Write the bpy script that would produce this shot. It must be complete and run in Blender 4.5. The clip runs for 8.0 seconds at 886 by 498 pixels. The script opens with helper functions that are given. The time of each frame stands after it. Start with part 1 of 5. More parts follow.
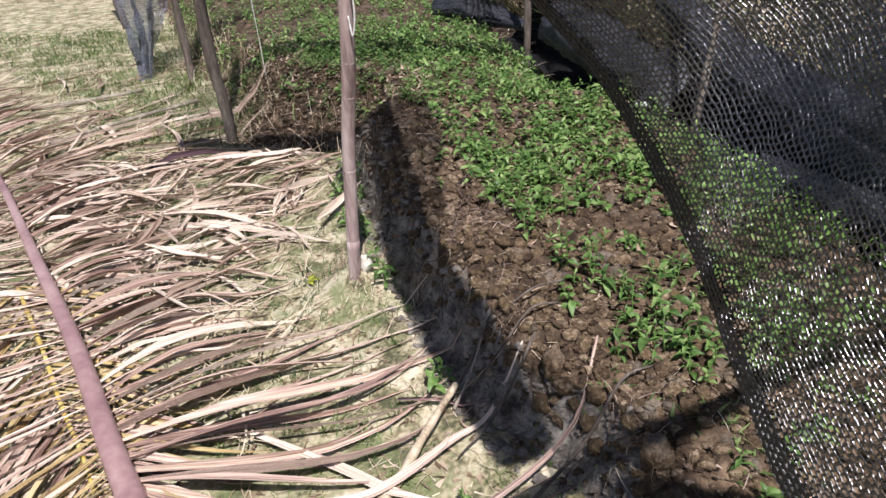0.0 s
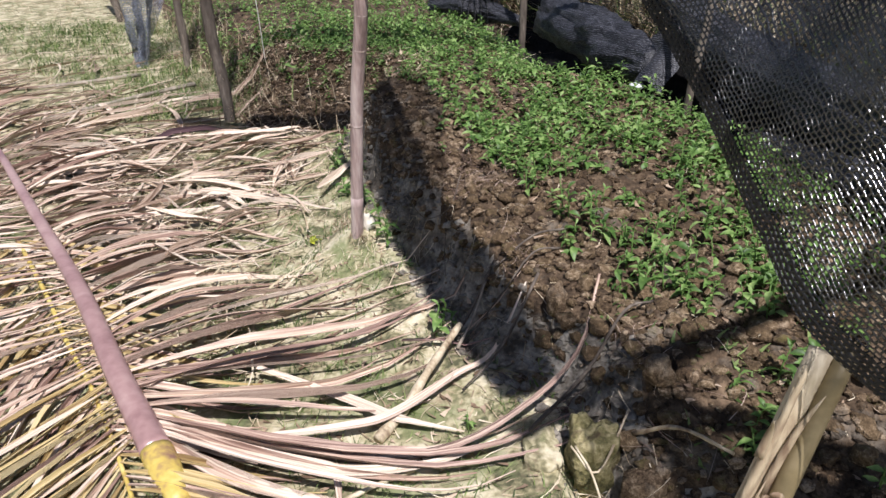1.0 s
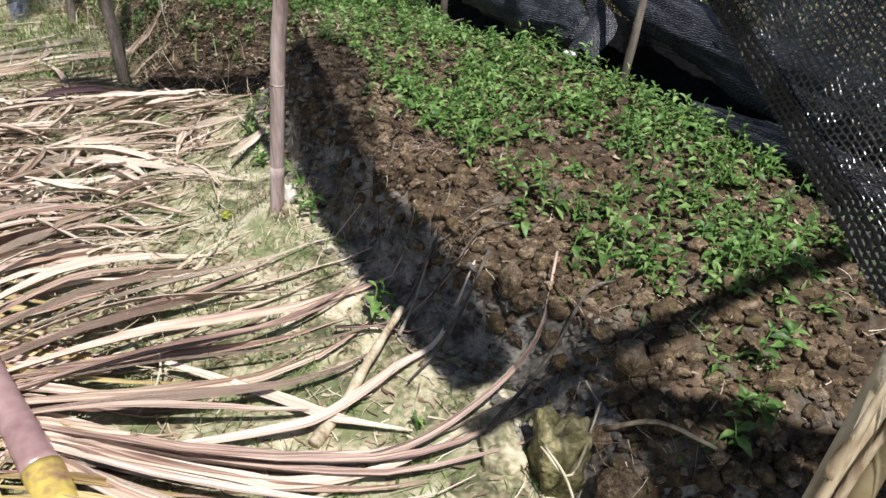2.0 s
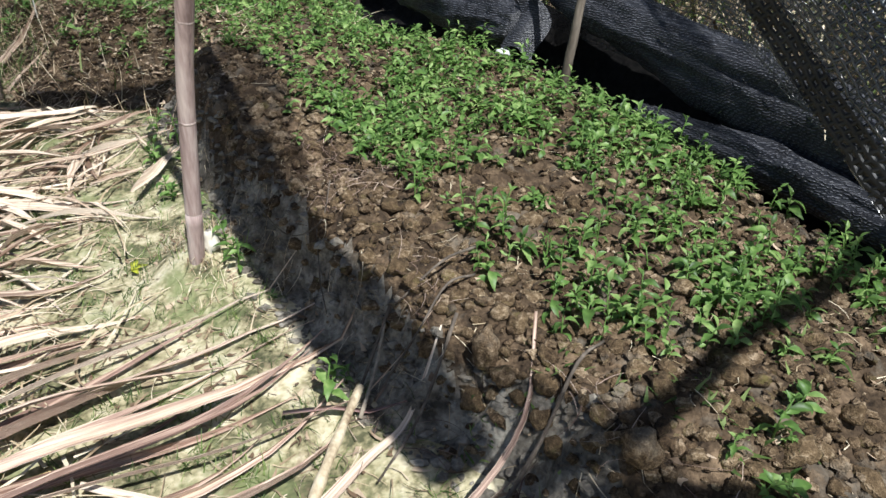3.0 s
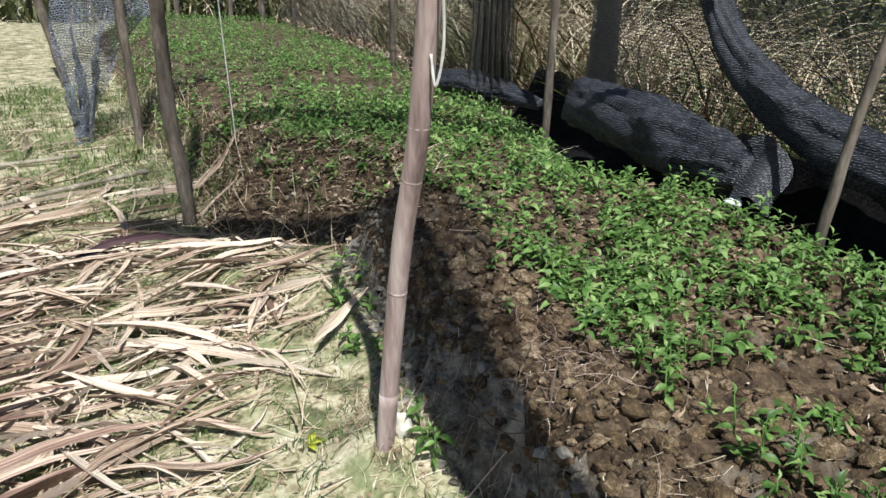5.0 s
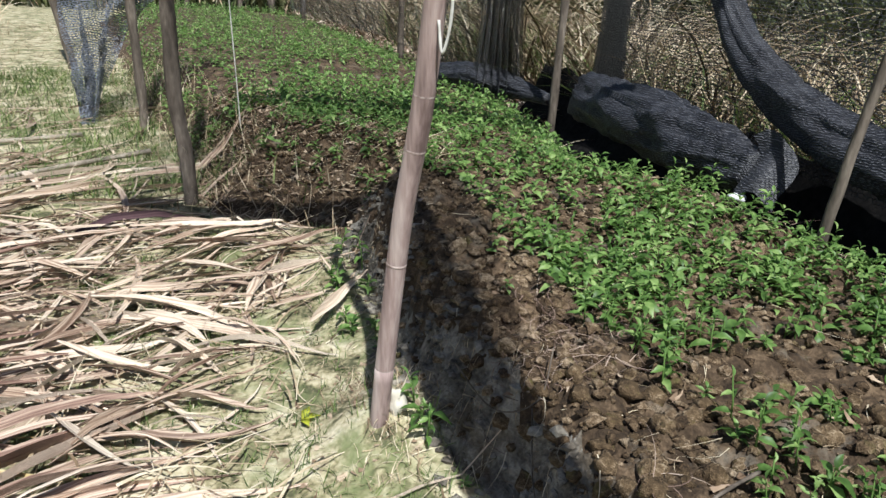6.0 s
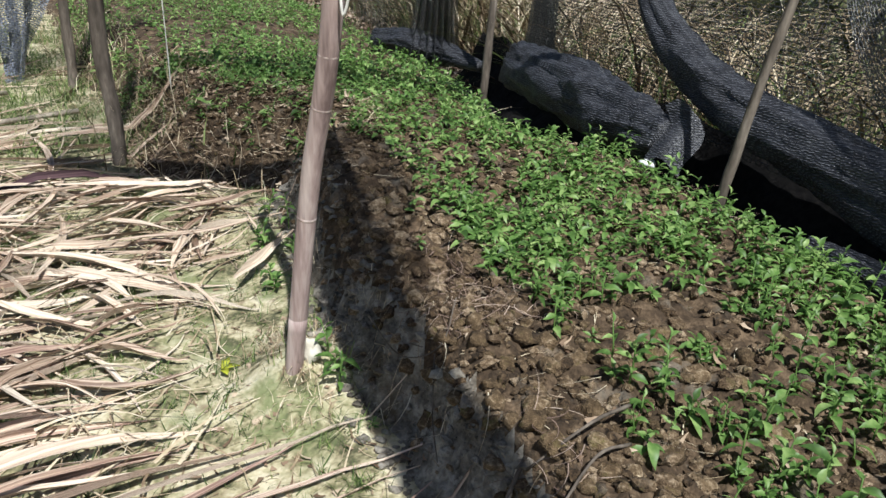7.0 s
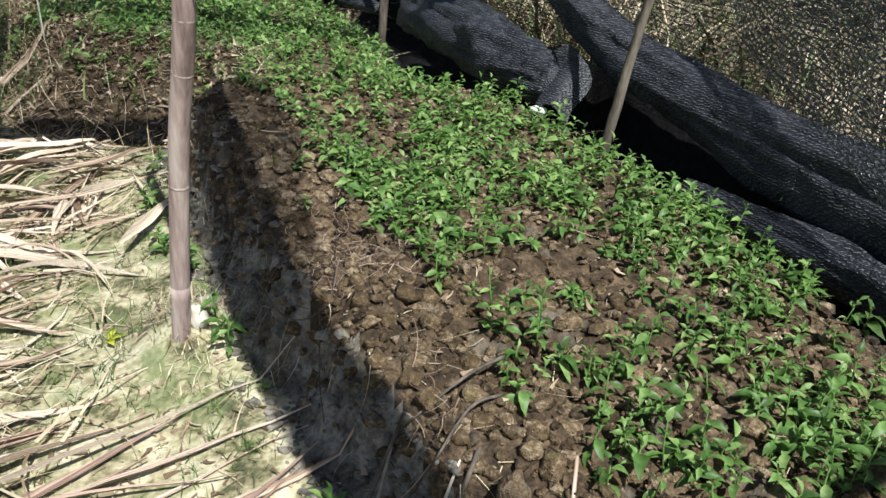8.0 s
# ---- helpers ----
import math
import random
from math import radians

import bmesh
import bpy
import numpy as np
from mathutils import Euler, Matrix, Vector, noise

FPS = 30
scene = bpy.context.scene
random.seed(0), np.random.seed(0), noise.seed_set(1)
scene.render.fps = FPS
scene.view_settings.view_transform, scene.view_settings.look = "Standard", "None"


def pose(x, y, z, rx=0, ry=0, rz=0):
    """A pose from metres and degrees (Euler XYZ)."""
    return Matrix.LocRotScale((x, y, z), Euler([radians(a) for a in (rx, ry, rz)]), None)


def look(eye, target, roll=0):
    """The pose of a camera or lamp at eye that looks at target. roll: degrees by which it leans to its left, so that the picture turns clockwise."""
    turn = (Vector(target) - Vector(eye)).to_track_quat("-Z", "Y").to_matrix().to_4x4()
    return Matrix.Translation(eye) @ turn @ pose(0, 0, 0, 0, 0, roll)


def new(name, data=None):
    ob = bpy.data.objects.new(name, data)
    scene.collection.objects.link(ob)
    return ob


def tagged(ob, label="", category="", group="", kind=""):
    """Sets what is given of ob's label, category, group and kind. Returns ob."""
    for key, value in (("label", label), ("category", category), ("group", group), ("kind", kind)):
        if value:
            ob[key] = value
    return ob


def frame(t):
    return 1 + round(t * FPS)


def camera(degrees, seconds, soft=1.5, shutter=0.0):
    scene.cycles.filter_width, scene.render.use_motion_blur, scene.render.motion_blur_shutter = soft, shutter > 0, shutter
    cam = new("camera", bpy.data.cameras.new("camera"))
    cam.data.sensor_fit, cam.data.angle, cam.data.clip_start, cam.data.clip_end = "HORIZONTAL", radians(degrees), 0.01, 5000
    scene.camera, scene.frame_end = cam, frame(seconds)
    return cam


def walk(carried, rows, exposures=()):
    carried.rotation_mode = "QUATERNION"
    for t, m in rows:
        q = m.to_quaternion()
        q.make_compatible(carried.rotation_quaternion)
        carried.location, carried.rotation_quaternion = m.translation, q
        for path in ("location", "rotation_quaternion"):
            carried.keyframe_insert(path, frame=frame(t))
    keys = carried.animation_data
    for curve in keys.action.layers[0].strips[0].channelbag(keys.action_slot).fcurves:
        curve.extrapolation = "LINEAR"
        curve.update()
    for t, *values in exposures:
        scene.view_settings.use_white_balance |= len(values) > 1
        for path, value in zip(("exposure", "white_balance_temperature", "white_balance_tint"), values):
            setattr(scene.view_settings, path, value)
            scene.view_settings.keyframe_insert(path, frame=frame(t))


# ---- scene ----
cam = camera(63.6, 8.0)
PATH = [
    (0, (0.241, 0.045, 1.259), (0.032, 1.818, 0.358), -3.6),
    (0.5, (0.205, -0.023, 1.166), (0.025, 1.764, 0.287), -2.7),
    (1, (0.182, -0.091, 1.111), (0.025, 1.71, 0.256), -1.5),
    (1.5, (0.148, -0.047, 1.025), (0.093, 1.748, 0.147), 0.3),
    (1.7, (0.13, -0.001, 1.018), (0.128, 1.791, 0.129), 1.1),
    (2.8, (0.014, 0.318, 1.076), (0.358, 2.03, 0.101), 2.3),
    (3, (0.025, 0.368, 1.085), (0.363, 2.08, 0.108), 1.7),
    (3.5, (0.008, 0.485, 1.09), (0.315, 2.218, 0.141), 0.9),
    (4, (-0.055, 0.62, 1.131), (0.177, 2.374, 0.199), -0.5),
    (4.5, (-0.119, 0.71, 1.134), (-0.003, 2.522, 0.294), 0.4),
    (5, (-0.139, 0.746, 1.089), (-0.179, 2.618, 0.386), 0.5),
    (5.2, (-0.139, 0.74, 1.089), (-0.198, 2.613, 0.39), 0.3),
    (6.3, (-0.133, 0.737, 1.008), (-0.146, 2.61, 0.307), 3.7),
    (6.5, (-0.122, 0.725, 0.997), (-0.103, 2.596, 0.293), 4.3),
    (7, (-0.05, 0.649, 1.044), (0.052, 2.492, 0.273), 4.5),
    (7.5, (0.003, 0.63, 1.093), (0.199, 2.426, 0.235), 4.2),
    (8, (0.036, 0.645, 1.098), (0.354, 2.396, 0.187), 5.0),
]
walk(cam, [(t, look(eye, target, roll)) for t, eye, target, roll in PATH],
     [(0.0, 0.28, 6100, 19), (1.5, 0.25, 6120, 14), (3.0, 0.39, 6070, 7.5), (4.5, 0.37, 6050, 5), (5.0, 0.30, 6050, 6.5), (6.5, 0.25, 6050, 7.5), (7.5, 0.30, 6100, 5.5), (8.0, 0.40, 6120, 4)])


# ---------------------------------------------------------------- world and sun
AZ, EL = 17.0, 58.0          # the sun stands behind the first view, a little to its right
to_sun = Vector((math.sin(radians(AZ)) * math.cos(radians(EL)), -math.cos(radians(AZ)) * math.cos(radians(EL)), math.sin(radians(EL))))
world = bpy.data.worlds.new("sky")
scene.world = world
world.use_nodes = True
wn = world.node_tree.nodes
sky = wn.new("ShaderNodeTexSky")
sky.sky_type, sky.sun_disc = "NISHITA", False
sky.sun_elevation, sky.sun_rotation = radians(EL), radians(180 - AZ)
world.node_tree.links.new(sky.outputs[0], wn["Background"].inputs[0])
wn["Background"].inputs[1].default_value = 0.056
sun = new("sun", bpy.data.lights.new("sun", "SUN"))
sun.data.energy, sun.data.angle, sun.data.color = 5.0, radians(0.53), (1.0, 0.97, 0.92)
sun.matrix_basis = look(to_sun * 20, (0, 0, 0))


# ---------------------------------------------------------------- small tools
def part(name, bm, material, parent=None, label="", smooth=True):
    """Links a bmesh as one mesh object, under parent if given."""
    me = bpy.data.meshes.new(name)
    bm.to_mesh(me)
    bm.free()
    return mesh_part(name, me, material, parent, label, smooth)


def mesh_part(name, me, material, parent=None, label="", smooth=True):
    if material and not me.materials:
        me.materials.append(material)
    if smooth:
        me.shade_smooth()
    ob = new(name, me)
    if parent:
        ob.parent = parent
    if label:
        ob["label"] = label
    return ob


def from_arrays(name, verts, faces):
    me = bpy.data.meshes.new(name)
    me.from_pydata([tuple(v) for v in verts], [], [tuple(f) for f in faces])
    me.update()
    return me


TABLE = np.random.RandomState(7).rand(256, 256)


def vnoise(x, y):
    """Smooth value noise, 0 to 1, of arrays."""
    x, y = np.asarray(x, float), np.asarray(y, float)
    i, j = np.floor(x).astype(int), np.floor(y).astype(int)
    u, v = x - i, y - j
    u, v = u * u * (3 - 2 * u), v * v * (3 - 2 * v)
    a, b = TABLE[i % 256, j % 256], TABLE[(i + 1) % 256, j % 256]
    c, d = TABLE[i % 256, (j + 1) % 256], TABLE[(i + 1) % 256, (j + 1) % 256]
    return (a * (1 - u) + b * u) * (1 - v) + (c * (1 - u) + d * u) * v


def fnoise(x, y, octaves=4):
    s, a, n = 0, 1, 0
    for k in range(octaves):
        s = s + a * vnoise(x * 2 ** k + 17 * k, y * 2 ** k + 31 * k)
        n, a = n + a, a * 0.5
    return s / n


def sstep(a, b, x):
    t = np.clip((np.asarray(x, float) - a) / (b - a), 0, 1)
    return t * t * (3 - 2 * t)


def inside(poly, x, y):
    """Signed distance to a polygon, positive inside."""
    x, y = np.asarray(x, float), np.asarray(y, float)
    best, odd = np.full(x.shape, 1e9), np.zeros(x.shape, bool)
    for (ax, ay), (bx, by) in zip(poly, poly[1:] + poly[:1]):
        dx, dy = bx - ax, by - ay
        t = np.clip(((x - ax) * dx + (y - ay) * dy) / (dx * dx + dy * dy), 0, 1)
        best = np.minimum(best, np.hypot(x - ax - t * dx, y - ay - t * dy))
        if dy:
            odd ^= ((ay > y) != (by > y)) & (x < ax + (y - ay) / dy * dx)
    return np.where(odd, best, -best)


def sheet(xs, ys, height, keep=None):
    """Grid mesh arrays over the axes xs, ys."""
    gx, gy = np.meshgrid(xs, ys)
    gz = height(gx, gy)
    verts = np.stack([gx.ravel(), gy.ravel(), gz.ravel()], 1)
    w = len(xs)
    i, j = np.meshgrid(np.arange(w - 1), np.arange(len(ys) - 1))
    a = (j * w + i).ravel()
    faces = np.stack([a, a + 1, a + 1 + w, a + w], 1)
    if keep is not None:
        k = keep(gx, gy).ravel()
        faces = faces[k[faces].any(1)]
        used = np.unique(faces)
        back = np.full(len(verts), -1)
        back[used] = np.arange(len(used))
        verts, faces = verts[used], back[faces]
    return verts, faces


def axis(lo, fine_lo, fine_hi, hi, step, grow=1.25):
    out = list(np.arange(fine_lo, fine_hi, step))
    s, v = step, out[-1]
    while v < hi:
        s *= grow
        v += s
        out.append(min(v, hi))
    s, v = step, out[0]
    while v > lo:
        s *= grow
        v -= s
        out.insert(0, max(v, lo))
    return np.array(out)


def tube(bm, pts, radii, sides=8, cap=True, squash=1.0):
    """A tube of varying radius through points."""
    pts = [Vector(p) for p in pts]
    rings, n = [], None
    for k, p in enumerate(pts):
        d = (pts[min(k + 1, len(pts) - 1)] - pts[max(k - 1, 0)]).normalized()
        if n is None:
            n = d.cross((0, 0, 1) if abs(d.z) < 0.9 else (1, 0, 0)).normalized()
        n = (n - d * n.dot(d)).normalized()
        b = d.cross(n)
        r = radii[k] if hasattr(radii, "__len__") else radii
        rings.append([bm.verts.new(p + (n * math.cos(a) + b * math.sin(a) * squash) * r) for a in [2 * math.pi * q / sides for q in range(sides)]])
    for r0, r1 in zip(rings, rings[1:]):
        for q in range(sides):
            bm.faces.new((r0[q], r0[(q + 1) % sides], r1[(q + 1) % sides], r1[q]))
    if cap:
        bm.faces.new(rings[0][::-1])
        bm.faces.new(rings[-1])
    return rings


def ribbon(bm, pts, widths, up, fold=0.25, thick=0.0012):
    """A folded leaf strip with a little thickness along points; up: vector or list of vectors. uv: metres along and across."""
    pts = [Vector(p) for p in pts]
    uv = bm.loops.layers.uv.verify()
    rows, run = [], random.Random(round(pts[0].x * 9999)).random() * 9
    for k, p in enumerate(pts):
        d = (pts[min(k + 1, len(pts) - 1)] - pts[max(k - 1, 0)]).normalized()
        u = Vector(up[k]) if isinstance(up, list) else Vector(up)
        s = d.cross(u).normalized()
        u = s.cross(d).normalized()
        w = widths[k]
        run += (p - pts[k - 1]).length if k else 0
        ring = [bm.verts.new(p + s * w / 2 + u * w * fold), bm.verts.new(p), bm.verts.new(p - s * w / 2 + u * w * fold), bm.verts.new(p - u * (thick + w * 0.06))]
        rows.append((ring, [(run, 0.5), (run, 0.5 - w / 2), (run, 0.5 - w), (run, 0.7)]))
    for (r0, u0), (r1, u1) in zip(rows, rows[1:]):
        for a, b in ((0, 1), (1, 2), (2, 3), (3, 0)):
            f = bm.faces.new((r0[a], r0[b], r1[b], r1[a]))
            for l, q in zip(f.loops, (u0[a], u0[b], u1[b], u1[a])):
                l[uv].uv = q
    bm.faces.new(rows[0][0][::-1])
    bm.faces.new(rows[-1][0])


def bezier(p, n):
    """Points along a Bezier curve of any degree."""
    p = [Vector(q) for q in p]
    out = []
    for k in range(n):
        t, q = k / (n - 1), list(p)
        while len(q) > 1:
            q = [a.lerp(b, t) for a, b in zip(q, q[1:])]
        out.append(q[0])
    return out


def smooth_line(p, per=6):
    """Catmull-Rom through the points."""
    p = [Vector(q) for q in p]
    q, out = [p[0] * 2 - p[1]] + p + [p[-1] * 2 - p[-2]], []
    for a, b, c, d in zip(q, q[1:], q[2:], q[3:]):
        for k in range(per):
            t = k / per
            out.append(0.5 * (2 * b + (c - a) * t + (2 * a - 5 * b + 4 * c - d) * t * t + (3 * b - a - 3 * c + d) * t ** 3))
    return out + [p[-1]]


# ---------------------------------------------------------------- materials
def material(name, stops, scale=6.0, rough=0.8, bump=0.3, fine=60.0, stretch=(1, 1, 1), vary=0.0, island=0.0, spec=0.3, through_light=0.0, mid=0.5, bump_at=0.004, coords="Object", patch=()):
    """Noise-coloured surface: stops of (position, colour); a coarse and a fine grain; vary: brightness by object; island: by loose piece."""
    m = bpy.data.materials.new(name)
    m.use_nodes = True
    nt = m.node_tree
    nodes, link = nt.nodes, nt.links.new
    bsdf = nodes["Principled BSDF"]
    tc = nodes.new("ShaderNodeTexCoord")
    mp = nodes.new("ShaderNodeMapping")
    mp.inputs["Scale"].default_value = stretch
    link(tc.outputs[coords], mp.inputs[0])
    n1, n2 = nodes.new("ShaderNodeTexNoise"), nodes.new("ShaderNodeTexNoise")
    for n, s, d in ((n1, scale, 5), (n2, fine, 3)):
        link(mp.outputs[0], n.inputs["Vector"])
        n.inputs["Scale"].default_value, n.inputs["Detail"].default_value = s, d
    mixn = nodes.new("ShaderNodeMath")
    mixn.operation = "MULTIPLY_ADD"
    link(n2.outputs["Fac"], mixn.inputs[0])
    mixn.inputs[1].default_value = 0.45
    link(n1.outputs["Fac"], mixn.inputs[2])
    off = nodes.new("ShaderNodeMath")
    off.operation = "ADD"
    link(mixn.outputs[0], off.inputs[0])
    off.inputs[1].default_value = -0.225 + (0.5 - mid)
    fac = off.outputs[0]
    for amount, ntype, sock in ((vary, "ShaderNodeObjectInfo", "Random"), (island, "ShaderNodeNewGeometry", "Random Per Island")):
        if amount:
            oi = nodes.new(ntype)
            ma = nodes.new("ShaderNodeMath")
            ma.operation = "MULTIPLY_ADD"
            link(oi.outputs[sock], ma.inputs[0])
            ma.inputs[1].default_value = amount
            su = nodes.new("ShaderNodeMath")
            su.operation = "SUBTRACT"
            link(fac, su.inputs[0])
            su.inputs[1].default_value = amount / 2
            link(su.outputs[0], ma.inputs[2])
            fac = ma.outputs[0]
    ramp = nodes.new("ShaderNodeValToRGB")
    while len(ramp.color_ramp.elements) < len(stops):
        ramp.color_ramp.elements.new(0.5)
    for e, (pos, col) in zip(ramp.color_ramp.elements, stops):
        e.position, e.color = pos, (*col, 1)
    link(fac, ramp.inputs[0])
    colour_out = ramp.outputs[0]
    for p_scale, lo, hi, p_colour in patch:
        pn, pr, pm = nodes.new("ShaderNodeTexNoise"), nodes.new("ShaderNodeMapRange"), nodes.new("ShaderNodeMix")
        pn.inputs["Scale"].default_value, pn.inputs["Detail"].default_value, pn.inputs["Roughness"].default_value = p_scale, 6, 0.65
        geo = nodes.new("ShaderNodeNewGeometry")
        link(geo.outputs["Position"], pn.inputs["Vector"])
        pr.inputs["From Min"].default_value, pr.inputs["From Max"].default_value, pr.inputs["To Max"].default_value = lo, hi, 0.8
        link(pn.outputs["Fac"], pr.inputs["Value"])
        pm.data_type = "RGBA"
        link(pr.outputs[0], pm.inputs["Factor"])
        link(colour_out, pm.inputs[6])
        pm.inputs[7].default_value = (*p_colour, 1)
        colour_out = pm.outputs[2]
    link(colour_out, bsdf.inputs["Base Color"])
    bsdf.inputs["Roughness"].default_value = rough
    bsdf.inputs["Specular IOR Level"].default_value = spec
    if bump:
        bp = nodes.new("ShaderNodeBump")
        bp.inputs["Strength"].default_value, bp.inputs["Distance"].default_value = bump, bump_at
        link(mixn.outputs[0], bp.inputs["Height"])
        link(bp.outputs[0], bsdf.inputs["Normal"])
    if through_light:
        tr, mx = nodes.new("ShaderNodeBsdfTranslucent"), nodes.new("ShaderNodeMixShader")
        link(ramp.outputs[0], tr.inputs["Color"])
        mx.inputs[0].default_value = through_light
        link(bsdf.outputs[0], mx.inputs[1])
        link(tr.outputs[0], mx.inputs[2])
        link(mx.outputs[0], nodes["Material Output"].inputs["Surface"])
    return m


def net_material(colour=(0.020, 0.022, 0.028), name="shade net", cell=(0.008, 0.0062), thread=0.30, gloss=(0.24, 1.0), wander=0.004):
    """Knitted black shade net: staggered gaps between glossy threads; thread: the width of a thread as a share of the cell."""
    m = bpy.data.materials.new(name)
    m.use_nodes = True
    nt = m.node_tree
    nodes, link = nt.nodes, nt.links.new
    bsdf = nodes["Principled BSDF"]
    uv, wob, cen, add = nodes.new("ShaderNodeUVMap"), nodes.new("ShaderNodeTexNoise"), nodes.new("ShaderNodeVectorMath"), nodes.new("ShaderNodeVectorMath")
    wob.inputs["Scale"].default_value, wob.inputs["Detail"].default_value = 28, 3
    link(uv.outputs[0], wob.inputs["Vector"])
    cen.operation = "SCALE"
    cen.inputs["Scale"].default_value = wander * 4
    link(wob.outputs["Color"], cen.inputs[0])
    add.operation = "ADD"
    link(uv.outputs[0], add.inputs[0])
    link(cen.outputs[0], add.inputs[1])
    br = nodes.new("ShaderNodeTexBrick")
    br.offset, br.squash = 0.5, 1.0
    br.inputs["Scale"].default_value = 1.0
    br.inputs["Brick Width"].default_value, br.inputs["Row Height"].default_value = cell
    br.inputs["Mortar Size"].default_value, br.inputs["Mortar Smooth"].default_value = thread * cell[1], 0.75
    link(add.outputs[0], br.inputs["Vector"])
    hole = nodes.new("ShaderNodeMath")
    hole.operation = "LESS_THAN"
    link(br.outputs["Fac"], hole.inputs[0])
    hole.inputs[1].default_value = 0.12
    tr, mx = nodes.new("ShaderNodeBsdfTransparent"), nodes.new("ShaderNodeMixShader")
    link(hole.outputs[0], mx.inputs[0])
    link(bsdf.outputs[0], mx.inputs[1])
    link(tr.outputs[0], mx.inputs[2])
    link(mx.outputs[0], nodes["Material Output"].inputs["Surface"])
    worn, ramp = nodes.new("ShaderNodeTexNoise"), nodes.new("ShaderNodeValToRGB")
    worn.inputs["Scale"].default_value, worn.inputs["Detail"].default_value = 60, 4
    link(uv.outputs[0], worn.inputs["Vector"])
    link(worn.outputs["Fac"], ramp.inputs[0])
    ramp.color_ramp.elements[0].position, ramp.color_ramp.elements[1].position = 0.36, 0.66
    ramp.color_ramp.elements[0].color, ramp.color_ramp.elements[1].color = (*[0.6 * c for c in colour], 1), (*[1.6 * c for c in colour], 1)
    link(ramp.outputs[0], bsdf.inputs["Base Color"])
    bsdf.inputs["Roughness"].default_value, bsdf.inputs["Specular IOR Level"].default_value = gloss
    bp = nodes.new("ShaderNodeBump")
    bp.inputs["Strength"].default_value, bp.inputs["Distance"].default_value = 1.0, cell[1] * 0.5
    link(br.outputs["Fac"], bp.inputs["Height"])
    link(bp.outputs[0], bsdf.inputs["Normal"])
    return m


M_PATH = material("pale clay path", [(0.34, (0.095, 0.094, 0.050)), (0.45, (0.28, 0.248, 0.140)), (0.54, (0.47, 0.415, 0.265)), (0.70, (0.66, 0.59, 0.43))], 11, 0.95, 0.9, 75, bump_at=0.010, patch=((5.0, 0.50, 0.62, (0.17, 0.20, 0.085)), (13.0, 0.58, 0.68, (0.26, 0.19, 0.125))))
M_SOIL = material("cloddy brown soil", [(0.25, (0.020, 0.013, 0.008)), (0.5, (0.075, 0.050, 0.030)), (0.75, (0.21, 0.145, 0.09))], 24, 0.95, 1.0, 130, bump_at=0.014, patch=((9.0, 0.56, 0.72, (0.20, 0.175, 0.14)),))
M_CLOD = material("dry soil clod", [(0.15, (0.048, 0.031, 0.016)), (0.40, (0.106, 0.070, 0.037)), (0.58, (0.180, 0.123, 0.069)), (0.85, (0.43, 0.33, 0.215))], 2.2, 0.95, 0.9, 9, vary=0.26, bump_at=0.010, patch=((24.0, 0.56, 0.70, (0.17, 0.145, 0.05)),))
M_CLODS = material("loose soil crumbs", [(0.18, (0.026, 0.017, 0.010)), (0.42, (0.080, 0.051, 0.028)), (0.60, (0.165, 0.113, 0.066)), (0.88, (0.42, 0.32, 0.215))], 75, 0.95, 0.9, 300, island=0.45, bump_at=0.010, patch=((9.0, 0.56, 0.72, (0.20, 0.175, 0.14)), (14.0, 0.58, 0.72, (0.15, 0.13, 0.048))))
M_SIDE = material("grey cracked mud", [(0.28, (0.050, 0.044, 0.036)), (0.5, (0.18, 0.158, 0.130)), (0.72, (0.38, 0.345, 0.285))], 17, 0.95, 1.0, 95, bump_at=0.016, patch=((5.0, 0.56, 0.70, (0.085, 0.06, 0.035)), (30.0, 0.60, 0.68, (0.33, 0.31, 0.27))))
M_HUMUS = material("brown leaf mould", [(0.28, (0.020, 0.014, 0.009)), (0.5, (0.075, 0.052, 0.034)), (0.75, (0.22, 0.16, 0.11))], 9, 0.95, 1.0, 60, bump_at=0.03, patch=((1.6, 0.58, 0.70, (0.26, 0.21, 0.15)),))
M_MOSS = material("mossy soil block", [(0.30, (0.045, 0.045, 0.018)), (0.5, (0.19, 0.165, 0.07)), (0.72, (0.42, 0.36, 0.20))], 26, 0.95, 1.0, 120, bump_at=0.012, patch=((18.0, 0.55, 0.65, (0.10, 0.07, 0.04)),))
M_LEAF = material("seedling leaf", [(0.15, (0.06, 0.120, 0.028)), (0.5, (0.16, 0.290, 0.070)), (0.85, (0.42, 0.57, 0.20))], 18, 0.45, 0.1, 80, vary=0.5, spec=0.45, through_light=0.42)
M_LEAVES = material("seedling leaves", [(0.15, (0.06, 0.120, 0.028)), (0.5, (0.16, 0.290, 0.070)), (0.85, (0.42, 0.57, 0.20))], 18, 0.45, 0.1, 80, island=0.5, spec=0.45, through_light=0.42)
M_STEM = material("green stem", [(0.3, (0.08, 0.16, 0.03)), (0.7, (0.16, 0.25, 0.07))], 20, 0.6, 0.1)
M_FROND = material("dried palm leaflet", [(0.30, (0.20, 0.12, 0.09)), (0.43, (0.42, 0.285, 0.22)), (0.54, (0.58, 0.44, 0.335)), (0.72, (0.80, 0.69, 0.56))], 3.2, 0.5, 0.7, 9, stretch=(1, 70, 1), vary=0.34, island=0.2, spec=0.45, coords="UV")
